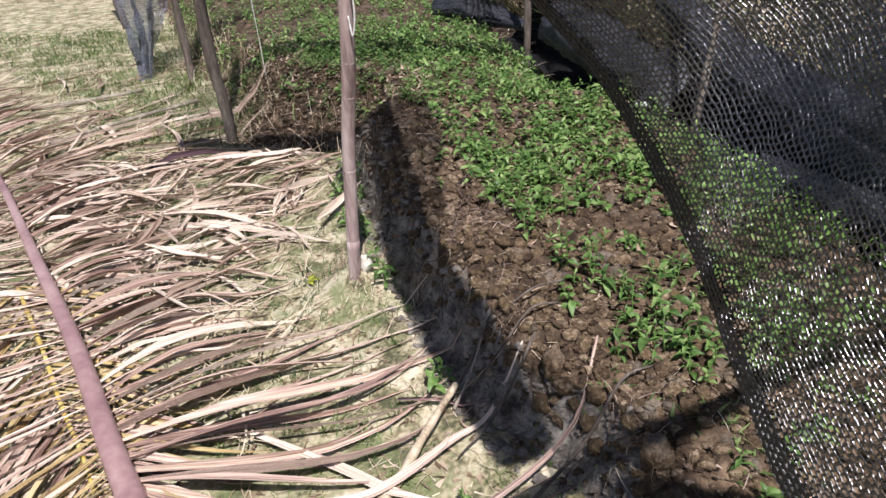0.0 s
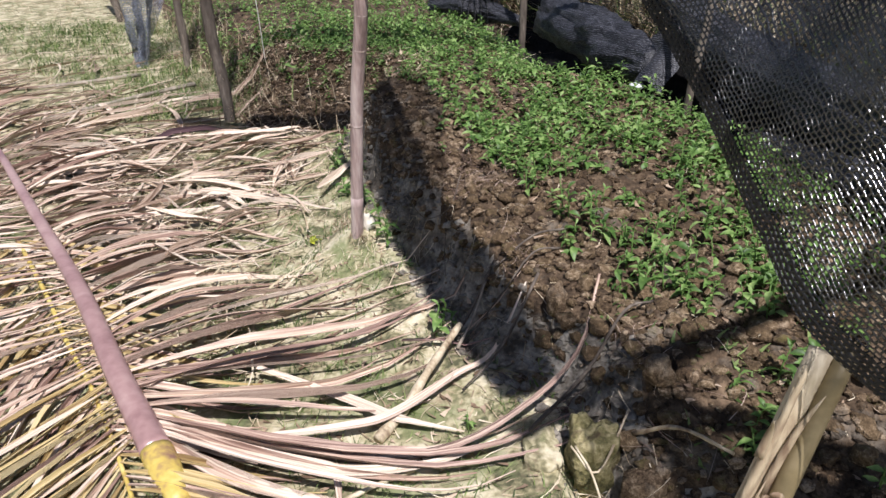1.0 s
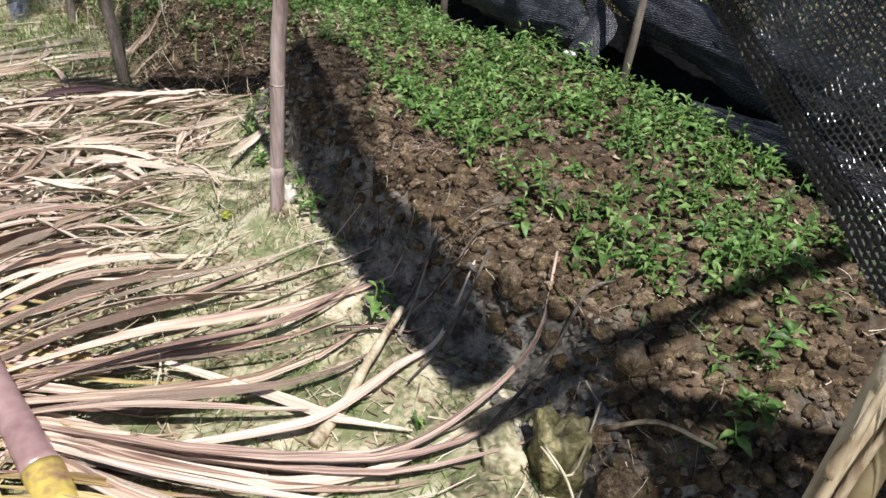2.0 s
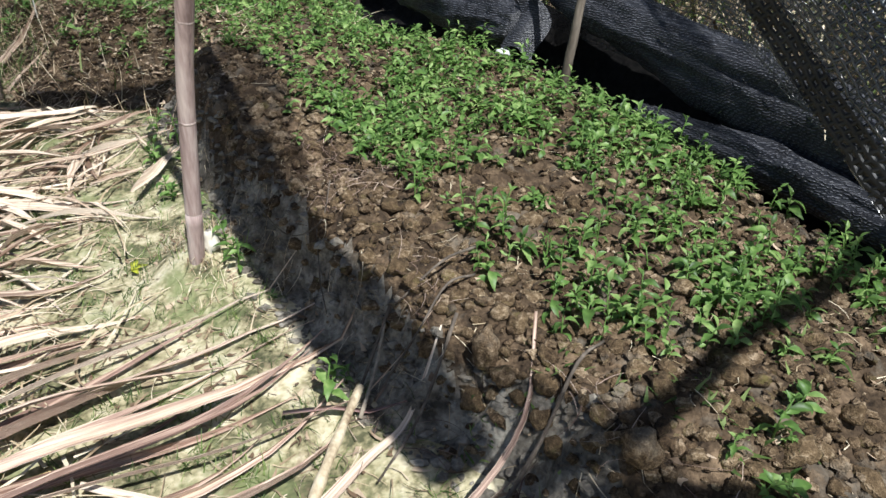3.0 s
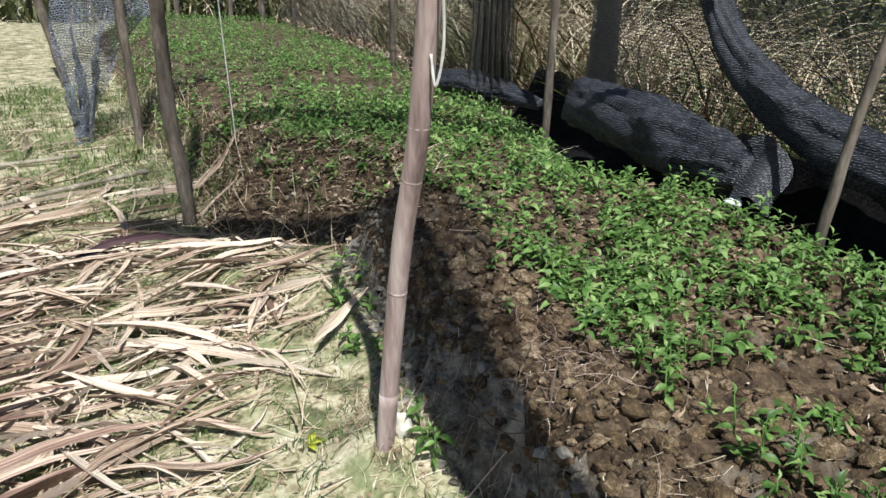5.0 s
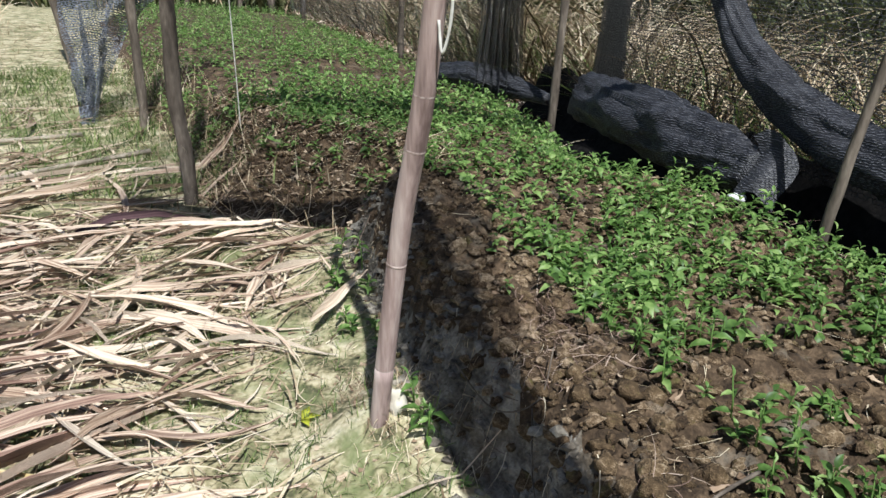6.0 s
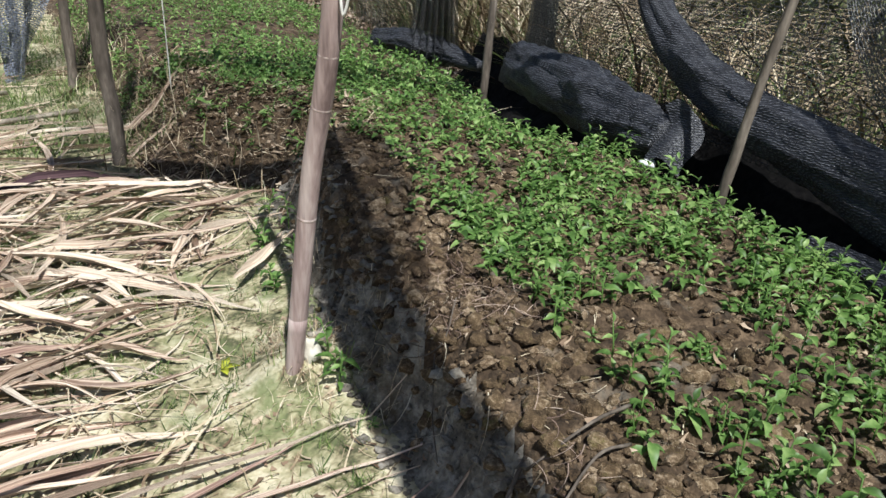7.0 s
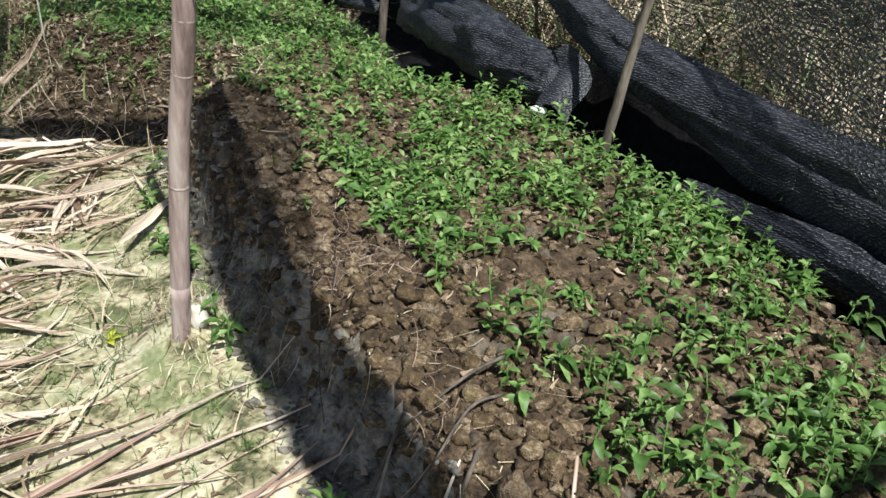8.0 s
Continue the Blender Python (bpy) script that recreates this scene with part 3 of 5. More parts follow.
tagged(back_net, "see-through black shade net wall behind the farther bed", "shade net")

# an unseen strip of net over the cross beams, added to dim the farther bed
shade_rows = []
for k in range(21):
    t = k / 20
    a, b = Vector((-1.20, 2.34, 2.16)).lerp(Vector((-1.55, 3.54, 2.16)), t), Vector((-0.15, 2.24, 2.16)).lerp(Vector((0.05, 3.22, 2.16)), t)
    shade_rows.append([a.lerp(b, q / 24) + Vector((0, 0, -0.10 * math.sin(math.pi * t) + 0.02 * math.sin(q * 0.9))) for q in range(25)])
tagged(cloth("overhead_shade_strip", shade_rows, M_NETWALL), "unseen strip of black net, added overhead to dim the farther bed's front", "shade net")

# rolled and heaped net along the far side of the bed
def bundle(name, pts, radii, label, sides=44, folds=6, per=16):
    """Net gathered into a long roll, with wrinkles running along it."""
    line = smooth_line(pts, per)
    n = len(line)
    rs = np.interp(np.linspace(0, 1, n), np.linspace(0, 1, len(radii)), radii)
    bm = bmesh.new()
    rings = tube(bm, line, list(rs), sides)
    for i, ring in enumerate(rings):
        c = line[i]
        for j, v in enumerate(ring):
            a = 2 * math.pi * j / sides
            w = 6 * float(vnoise(i * 0.07 + 3, 2 + math.sin(a))) + a * folds
            f = 1 + 0.4 * (float(vnoise(i * 0.12 + 9, 5 + 2 * math.sin(a))) - 0.5) + 0.10 * abs(math.sin(w)) - 0.10 * abs(math.sin(2.2 * w + 0.2 * i)) + 0.05 * math.sin(2.3 * w + i * 0.3) + 0.09 * (float(vnoise(i * 0.8, j * 0.7)) - 0.5)
            v.co = c + (v.co - c) * f
    return tagged(part(name, bm, M_ROLL), label, "net bundle")


roll = bundle("rolled_net", [(0.47, 4.36, 0.52), (0.58, 4.0, 0.53), (0.68, 3.6, 0.52), (0.77, 3.28, 0.50), (0.83, 3.08, 0.49)], [0.105, 0.14, 0.13, 0.115, 0.06], "black shade net rolled up on the bed's edge")
flap = [[Vector((0.82 + 0.10 * u + 0.03 * math.sin(5 * t_), 3.12 - 0.08 * u, 0.60 - 0.18 * t_ + 0.03 * math.sin(4 * u))) + Vector((-0.05 * t_, -0.12 * t_, 0)) for u in [q / 10 for q in range(11)]] for t_ in [k / 8 for k in range(9)]]
cloth("loose_end", flap, M_ROLL, roll, "loose end of the rolled net")
fold = bundle("net_fold", [(0.80, 4.1, 1.6), (0.86, 3.7, 1.0), (0.97, 3.3, 0.71), (1.17, 2.8, 0.56), (1.36, 2.2, 0.47), (1.50, 1.6, 0.41)], [0.05, 0.055, 0.08, 0.10, 0.115, 0.11], "heavy fold of black shade net sagging to the ground")
# added sheet that stands in for the shade between the bed and the fold
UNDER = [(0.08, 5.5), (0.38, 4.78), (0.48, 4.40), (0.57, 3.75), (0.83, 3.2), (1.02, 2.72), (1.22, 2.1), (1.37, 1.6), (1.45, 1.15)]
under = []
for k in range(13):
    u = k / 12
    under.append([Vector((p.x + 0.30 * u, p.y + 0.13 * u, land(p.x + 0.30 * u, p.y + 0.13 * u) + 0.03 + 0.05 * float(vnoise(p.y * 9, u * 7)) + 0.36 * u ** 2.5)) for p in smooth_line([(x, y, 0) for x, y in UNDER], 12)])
cloth("hollow_shade_sheet", under, M_UNDER, fold, "near-black sheet added as the shade in the hollow under the fold")
low = bundle("lower_fold", [(1.10, 2.52, 0.33), (1.19, 2.3, 0.33), (1.29, 1.95, 0.34), (1.40, 1.5, 0.33)], [0.03, 0.055, 0.065, 0.06], "lower fold of the sagging net")
low.parent = fold
del low["category"]

# ---------------------------------------------------------------- beams overhead with net rolled on them
def beam(a, b, r, label, name="beam", r_end=None):
    a, b = Vector(a), Vector(b)
    n = max(6, int((b - a).length / 0.08))
    bm = bmesh.new()
    tube(bm, [a.lerp(b, k / n) + Vector((0, 0, 0.02 * math.sin(k))) for k in range(n + 1)], [(r + ((r_end or r) - r) * k / n) * (0.75 + 0.5 * float(vnoise(k * 0.7, r * 99))) for k in range(n + 1)], 12)
    return tagged(part(name, bm, M_ROLL if r > 0.05 else M_BAMBOO), label, "beam")


beam((0.625, 0.05, 2.17), (0.285, 0.82, 2.17), 0.077, "bamboo beam wrapped in rolled black net", "wrapped_beam")
beam((0.275, 0.80, 2.17), (-0.07, 2.16, 2.17), 0.075, "bamboo beam loosely wrapped in black net", "wrapped_beam", 0.05)
# unseen strip of net, added to widen and soften the beam's shadow
loose = []
for k in range(31):
    t = k / 30
    c = Vector((0.29, 0.74, 2.23)).lerp(Vector((-0.06, 2.20, 2.23)), t)
    w = 0.10 + 0.26 * min(1, 1.6 * t) + 0.10 * (float(vnoise(t * 9, 4)) - 0.5)
    loose.append([c + Vector(((u - 0.42) * w, 0.02 * math.sin(9 * u), 0.05 * math.cos(6 * u + 5 * t) + 0.04 * float(vnoise(u * 5, t * 12)))) for u in [q / 16 for q in range(17)]])
tagged(cloth("soft_shade_net", loose, M_GATHER), "unseen loose net on the wrapped beam, added to soften its shadow", "shade net")
beam((-0.02, 2.15, 2.17), (-1.15, 2.34, 2.17), 0.09, "bamboo beam wrapped in rolled black net", "wrapped_beam")
beam((-1.42, 3.52, 2.17), (1.02, 2.98, 2.17), 0.06, "bamboo cross beam with net rolled on it", "wrapped_beam")
# unseen beam, added with the folded net below to shade the bed's end
beam((0.80, -0.085, 2.17), (2.0, -0.38, 2.17), 0.03, "thin bamboo cross beam of the net house", "bamboo_beam")
beam((0.60, -0.11, 2.17), (1.75, 0.565, 2.17), 0.027, "thin bamboo cross beam of the net house", "bamboo_beam")

def gathered_net(cx_, cy_, width, seed):
    """Net drawn together into an upright bunch of deep folds."""
    out = []
    for k in range(25):
        t = k / 24
        row = []
        for q in range(90):
            u = q / 89
            w = width * (1 - 0.40 * math.sin(math.pi * min(1, t * 1.6)) + 0.33 * t)
            deep = 0.055 * math.sin(u * 41 + 2 * t + seed) + 0.03 * math.sin(u * 83 - 3 * t) + 0.10 * (float(vnoise(u * 6 + seed, t * 3)) - 0.5)
            row.append(Vector((cx_ + (u - 0.5) * w + 0.03 * t, cy_ - (u - 0.5) * w * 0.6 + deep, 0.42 + 1.7 * t + 0.05 * (1 - t) * math.sin(u * 9))))
        out.append(row)
    ob = tagged(cloth("gathered_net", out, M_GATHER), "black shade net gathered in folds beside a stake", "shade net")
    cloth("back_layer", [[p + Vector((0.03, 0.07, 0)) for p in r_] for r_ in out], M_GATHER, ob)


gathered_net(0.02, 4.95, 0.30, 0.0)
gathered_net(0.58, 4.55, 0.16, 4.0)
bundle("net_tail", [(-0.32, 5.3, 0.50), (-0.1, 5.1, 0.52), (0.1, 4.9, 0.5), (0.3, 4.62, 0.47)], [0.05, 0.09, 0.07, 0.03], "bottom of a black net bunched on the soil")
# unseen folded net, added only to cast shade on the bed's near end
folded = []
for k in range(9):
    folded.append([Vector((0.84 + 1.10 * q / 30, -0.12 - 0.27 * q / 30 + 0.04 * math.sin(q * 1.3), 2.15 - 0.80 * k / 8)) for q in range(31)])
tagged(cloth("end_shade_net", folded, M_ROLL), "unseen folded black net, added to shade the bed's near end", "shade net")
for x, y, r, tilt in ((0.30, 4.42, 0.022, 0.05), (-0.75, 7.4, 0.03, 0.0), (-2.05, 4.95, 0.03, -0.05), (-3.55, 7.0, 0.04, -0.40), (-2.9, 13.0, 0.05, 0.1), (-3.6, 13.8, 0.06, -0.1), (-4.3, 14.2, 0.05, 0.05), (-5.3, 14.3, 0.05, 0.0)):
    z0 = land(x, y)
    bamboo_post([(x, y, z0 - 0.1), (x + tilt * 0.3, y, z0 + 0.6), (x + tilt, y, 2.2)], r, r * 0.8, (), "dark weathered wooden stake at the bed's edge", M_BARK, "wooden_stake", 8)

# net hanging at the far side of the path, its sunlight painted grey
g_rows = []
for k in range(33):
    t = k / 32
    left = Vector((-2.52, 5.02, 0.13 + 1.57 * t))
    zr = 0.13 + 1.57 * t
    wide = float(np.interp(zr, (0.2, 0.35, 0.64, 0.81, 0.92, 1.09, 1.7), (0.10, 0.17, 0.27, 0.42, 0.58, 0.70, 0.95)))
    left.x += 0.06 * (1 - t) ** 3 + 0.02 * t
    right = Vector((-2.50 + wide, 5.05 + 0.2 * t, zr + 0.02 * math.sin(9 * t)))
    g_rows.append([left.lerp(right, q / 14) + Vector((0.02 * math.sin(q * 1.1 + k * 0.5), 0.06 * math.sin(q * 1.3 + k * 0.35) + 0.05 * (float(vnoise(q * 0.5, k * 0.5)) - 0.5), 0)) for q in range(15)])
tagged(cloth("hanging_net", g_rows, M_NETGREY), "black net hanging in a point beside the path, painted grey for sunlight", "shade net")


# ---------------------------------------------------------------- scatter helpers
def dist_line(line, x, y):
    x, y = np.asarray(x, float), np.asarray(y, float)
    best = np.full(x.shape, 1e9)
    for (ax, ay), (bx, by) in zip(line, line[1:]):
        dx, dy = bx - ax, by - ay
        t = np.clip(((x - ax) * dx + (y - ay) * dy) / (dx * dx + dy * dy), 0, 1)
        best = np.minimum(best, np.hypot(x - ax - t * dx, y - ay - t * dy))
    return best


LEFT_RIM = FOOT[:8]


def strips(name, x, y, z, ang, length, width, lift, rise, rng, curl=0.5, seg=3):
    """Many thin strips as arrays: base points, heading, length, width; rise: 0 lies flat, 1 stands."""
    n = len(x)
    verts = np.zeros((n, seg + 1, 2, 3))
    a, zz = ang.copy(), z + lift
    px, py, pz = x.copy(), y.copy(), zz.copy()
    bend = rng.normal(0, curl, n)
    up = rise.copy()
    for k in range(seg + 1):
        w = width * (1 - 0.85 * k / seg) * 0.5
        sx, sy = -np.sin(a) * w, np.cos(a) * w
        verts[:, k, 0] = np.stack([px - sx, py - sy, pz], 1)
        verts[:, k, 1] = np.stack([px + sx, py + sy, pz + w * 0.6], 1)
        st = length / seg
        px, py, pz = px + np.cos(a) * np.cos(up) * st, py + np.sin(a) * np.cos(up) * st, pz + np.sin(up) * st
        a, up = a + bend / seg, up - 0.25 * np.abs(rise)
    base = np.arange(n)[:, None] * (2 * (seg + 1))
    f = [np.concatenate([base + 2 * k, base + 2 * k + 1, base + 2 * k + 3, base + 2 * k + 2], 1) for k in range(seg)]
    return from_arrays(name, verts.reshape(-1, 3), np.concatenate(f))


# ---------------------------------------------------------------- seedlings
def leaf_mesh(length, width, droop, fold, seed):
    """A pointed oval leaf along +x."""
    r = random.Random(seed)
    prof = (0.06, 0.62, 1.0, 0.86, 0.5, 0.02)
    verts, faces = [], []
    for k, w in enumerate(prof):
        t = k / (len(prof) - 1)
        x, z = length * t * (1 - 0.12 * droop * t), length * (0.10 * math.sin(t * 2.2) - droop * 0.5 * t * t)
        side = 0.06 * length * math.sin(t * 3 + r.random() * 3) * t
        for s in (-1, 0, 1):
            verts.append((x, side + s * width * w / 2, z + abs(s) * fold * width * w))
    for k in range(len(prof) - 1):
        for s in (0, 1):
            a = 3 * k + s
            faces.append((a, a + 1, a + 4, a + 3))
    me = from_arrays("leaf", verts, faces)
    return me


LEAF_KINDS = [leaf_mesh(0.036, 0.0145, 0.7, 0.22, 1), leaf_mesh(0.031, 0.0120, 0.3, 0.3, 2), leaf_mesh(0.040, 0.0170, 1.0, 0.16, 3), leaf_mesh(0.026, 0.0110, 0.5, 0.25, 4), leaf_mesh(0.019, 0.0075, 0.1, 0.35, 5)]
for me in LEAF_KINDS:
    me.materials.append(M_LEAF)
    me.shade_smooth()


def stem_mesh(h, lean, seed):
    r = random.Random(seed)
    bm = bmesh.new()
    tube(bm, [(0, 0, -0.012), (lean * 0.3, 0.004 * r.uniform(-1, 1), h * 0.5), (lean, 0, h)], [0.0018, 0.0015, 0.001], 5)
    me = bpy.data.meshes.new("seedling")
    bm.to_mesh(me)
    bm.free()
    me.materials.append(M_STEM)
    me.shade_smooth()
    return me


STEMS = [(h, l, stem_mesh(h, l, k)) for k, (h, l) in enumerate(((0.035, 0.008), (0.05, -0.008), (0.065, 0.012), (0.08, -0.01)))]


def leaf_poses(h, lean, size, r, count):
    """Where the leaves of one seedling sit on its stem."""
    out, a = [], r.uniform(0, 6.28)
    for k in range(count):
        t = 0.25 + 0.75 * k / (count - 1)
        a += 2.4 + r.uniform(-0.4, 0.4)
        kind = LEAF_KINDS[r.choice((0, 1, 2, 3))] if k < count - 2 else LEAF_KINDS[r.choice((3, 4))]
        pitch = -r.uniform(-0.15, 0.55) - (0.5 if k >= count - 2 else 0)
        m = Matrix.Translation((lean * t * t, 0, h * t)) @ Matrix.Rotation(a, 4, "Z") @ Matrix.Rotation(pitch, 4, "Y") @ Matrix.Rotation(r.uniform(-0.5, 0.5), 4, "X") @ Matrix.Scale(size * r.uniform(0.75, 1.2), 4)
        out.append((kind, m))
    return out


def seedling(x, y, size, r):
    h, lean, me = r.choice(STEMS)
    ob = new("seedling", me)
    ob.matrix_basis = Matrix.Translation((x, y, land(x, y))) @ Matrix.Rotation(r.uniform(0, 6.28), 4, "Z") @ Matrix.Rotation(r.uniform(-0.2, 0.2), 4, "X") @ Matrix.Scale(size, 4)
    for kind, m in leaf_poses(h, lean, 1.0, r, r.choice((6, 7, 8, 9))):
        lf = new("leaf", kind)
        lf.parent = ob
        lf.matrix_basis = m
    return tagged(ob, "young bright green seedling growing in the soil bed", "seedling", "seedlings in the bed")


def green(x, y):
    """How thickly the seedlings stand, 0 to 1."""
    d, e = inside(FOOT, x, y), dist_line(LEFT_RIM, x, y)
    patch = sstep(0.45, 0.60, fnoise(x * 4.5 + 3, y * 4.5 + 8, 2))
    g = sstep(0.28, 0.42, e) * sstep(0.10, 0.18, d) * (0.16 + 0.84 * patch)
    g = np.where(y > 2.35, np.maximum(g, sstep(0.3, 0.45, e) * (0.42 + 0.5 * patch) * (d > 0.1)), g)
    g = g * (0.12 + 0.88 * sstep(1.28, 1.42, y - 0.1 * (x - 0.6)))
    mid = sstep(1.0, 0.55, np.hypot((x - 0.55) / 0.45, (y - 1.85) / 0.22))
    g = g * (1 - 0.7 * mid)
    band = sstep(1.36, 1.44, y) * sstep(1.66, 1.56, y) * sstep(0.42, 0.52, x) * (d > 0.12)
    g = np.maximum(g, band * (0.35 + 0.6 * sstep(0.38, 0.5, fnoise(x * 6, y * 6 + 4, 2))))
    far = sstep(3.05, 3.4, y - 0.25 * x)
    return np.where(far > 0.5, (0.40 + 0.6 * sstep(3.7, 4.6, y)) * sstep(0.12, 0.35, e) * (d > 0.12), g)


rng = np.random.RandomState(11)
gx, gy = np.meshgrid(np.arange(-1.0, 1.5, 0.038), np.arange(0.95, 4.3, 0.038))
gx, gy = (gx + rng.uniform(-0.022, 0.022, gx.shape)).ravel(), (gy + rng.uniform(-0.022, 0.022, gy.shape)).ravel()
keep = rng.rand(len(gx)) < green(gx, gy)
gx, gy = gx[keep], gy[keep]
order = np.argsort(gy)
rr = random.Random(5)
near_n = 300
for k in order[:near_n]:
    seedling(float(gx[k]), float(gy[k]), rr.uniform(0.7, 1.3), rr)


def seedling_mass(name, px, py, r, leaves, size, label, mat=M_LEAVES):
    """Joined seedlings farther off."""
    V, F, n = [], [], 0
    kinds = {me.name: (np.array([tuple(v.co) for v in me.vertices] ), [tuple(p.vertices) for p in me.polygons]) for me in LEAF_KINDS}
    zz = lands(np.array(px), np.array(py))
    for x, y, z in zip(px, py, zz):
        h, lean, _ = r.choice(STEMS)
        sz = r.uniform(*size)
        base = Matrix.Translation((x, y, z)) @ Matrix.Rotation(r.uniform(0, 6.28), 4, "Z") @ Matrix.Scale(sz, 4)
        for kind, m in leaf_poses(h, lean, 1.0, r, leaves):
            vs, fs = kinds[kind.name]
            M = np.array(base @ m)
            V.append(vs @ M[:3, :3].T + M[:3, 3])
            F += [tuple(i + n for i in f) for f in fs]
            n += len(vs)
    ob = mesh_part(name, from_arrays(name, np.concatenate(V), F), mat)
    return tagged(ob, label, "seedlings", kind="stuff")


far_k = order[near_n:]
seedling_mass("seedling_rows", gx[far_k], gy[far_k], rr, 8, (0.8, 1.3), "dense green seedlings on the far half of the bed")
fx, fy = rng.uniform(-5.5, 0.6, 9000), 4.3 + 9.7 * rng.rand(9000) ** 1.6
keep = rng.rand(9000) < green(fx, fy) * (0.35 + 0.65 * sstep(0.35, 0.55, fnoise(fx * 2, fy * 2, 2)))
seedling_mass("seedling_rows", fx[keep][:4200], fy[keep][:4200], rr, 6, (1.0, 1.5), "green seedlings covering the farther bed")

# ---------------------------------------------------------------- palm frond on the path
RACHIS = [(-0.43, 0.91, 0.085), (-0.56, 1.07, 0.10), (-0.74, 1.285, 0.115), (-1.07, 1.70, 0.125), (-1.62, 2.34, 0.12), (-2.25, 3.07, 0.12), (-3.1, 4.0, 0.15), (-4.0, 5.0, 0.18)]
frond = tagged(new("palm_frond"), "large dried coconut palm frond lying on the path", "palm frond")
line = smooth_line(RACHIS, 12)
n0 = 10
bm = bmesh.new()
tube(bm, line[n0:], [0.034 - 0.026 * k / (len(line) - n0) for k in range(len(line) - n0)], 12, True, 0.7)
part("stalk", bm, M_RACHIS, frond, "smooth purple-brown palm stalk")
bm = bmesh.new()
tube(bm, line[:n0 + 1], [0.020 + 0.014 * min(1, k / 6) for k in range(n0 + 1)], 12, True, 0.7)
part("stalk_base", bm, M_YELLOW, frond, "bright yellow cut end of the stalk")


def leaflet_pts(p0, heading, length, bend, arch, r, n=13, z_end=0.012):
    """Points of a leaflet that leaves p0 and comes to lie on the land."""
    x, y, a = p0[0], p0[1], heading
    xy = []
    for k in range(n):
        xy.append((x, y))
        x, y = x + math.cos(a) * length / (n - 1), y + math.sin(a) * length / (n - 1)
        a += bend / (n - 1) * (0.4 + 1.2 * k / (n - 1))
    g = lands(np.array([q[0] for q in xy]), np.array([q[1] for q in xy]))
    out = []
    for k, (q, gz) in enumerate(zip(xy, g)):
        t = k / (n - 1)
        z = p0[2] * (1 - t) ** 2 + (gz + z_end) * (1 - (1 - t) ** 2) + arch * math.sin(math.pi * min(1, t * 1.1)) + 0.006 * math.sin(6 * t + a)
        out.append((q[0], q[1], max(z, gz + 0.004)))
    return out


def leaf_widths(w, n=13):
    return [w * (0.24 + 0.76 * min(1, 2.6 * k / (n - 1))) * max(0.06, 1 - max(0, k / (n - 1) - 0.35) / 0.65) ** 0.8 for k in range(n)]


def twisted(heading, roll, twist, n=13):
    """The way a strip faces, turning along its length."""
    return [tilted(heading, roll + twist * (k / (n - 1)) ** 1.5) for k in range(n)]


def tilted(heading, roll):
    return Vector((-math.sin(heading) * math.sin(roll), math.cos(heading) * math.sin(roll), math.cos(roll)))


r = random.Random(21)
for side in (1, -1):
    count = 112 if side > 0 else 150
    for k in range(count):
        f = min(0.999, max(0, (k + (r.uniform(-0.9, 0.9) if side > 0 else r.uniform(-0.3, 0.3))) / (count - 1)))
        pos = 14 + f * (len(line) - 18)
        i = int(pos)
        p = line[i].lerp(line[i + 1], pos - i)
        d = line[i + 1] - line[i]
        base = math.atan2(d.y, d.x)
        if side > 0:
            turn = np.interp(f, (0, 0.05, 0.10, 0.16, 0.3, 0.5, 1), (-158, -140, -116, -84, -66, -56, -48)) + r.uniform(-9, 9)
            bend = np.interp(f, (0, 0.08, 0.13, 0.2, 0.4, 1), (0.85, 0.65, -0.2, -0.75, -0.6, -0.2)) + r.uniform(-0.35, 0.35)
        else:
            turn = np.interp(f, (0, 0.15, 0.4, 1), (128, 116, 70, 60)) + r.uniform(-6, 6)
            bend = r.uniform(-0.35, 0.15)
        heading = base + radians(turn)
        length = r.uniform(0.60, 1.04) * (1 - 0.35 * f) * ((0.78 if 0.2 < f < 0.5 else 1.03) if side > 0 else 0.85)
        w = (r.uniform(0.016, 0.042) if side > 0 else r.uniform(0.009, 0.020)) * (1 - 0.3 * f)
        pts = leaflet_pts((p.x, p.y, p.z - 0.005), heading, length, bend, r.uniform(-0.01, 0.055), r, z_end=r.uniform(0.006, 0.03))
        bm = bmesh.new()
        ribbon(bm, pts, leaf_widths(w), twisted(heading, r.uniform(-0.9, 0.9), r.uniform(-1.2, 1.2)), r.uniform(0.15, 0.6))
        part("leaflet", bm, M_FRONDY if side < 0 and f < 0.2 and r.random() < 0.6 else M_FROND, frond, smooth=False)

# an older frond under it, its tip turned the other way
OLD_RACHIS = [(-1.50, 2.10, 0.075), (-1.15, 1.70, 0.075), (-0.95, 1.46, 0.072), (-0.78, 1.27, 0.07), (-0.62, 1.07, 0.068), (-0.47, 0.87, 0.062), (-0.36, 0.70, 0.058), (-0.22, 0.50, 0.055)]
old_frond = tagged(new("palm_frond"), "older yellow-ribbed palm frond lying under the large one", "palm frond")
old_line = smooth_line([(x - 0.02, y - 0.01, z + 0.02) for x, y, z in OLD_RACHIS], 12)
bm = bmesh.new()
tube(bm, old_line, [0.008 - 0.005 * k / len(old_line) for k in range(len(old_line))], 8)
part("midrib", bm, M_YELLOW, old_frond, "thin yellow midrib")
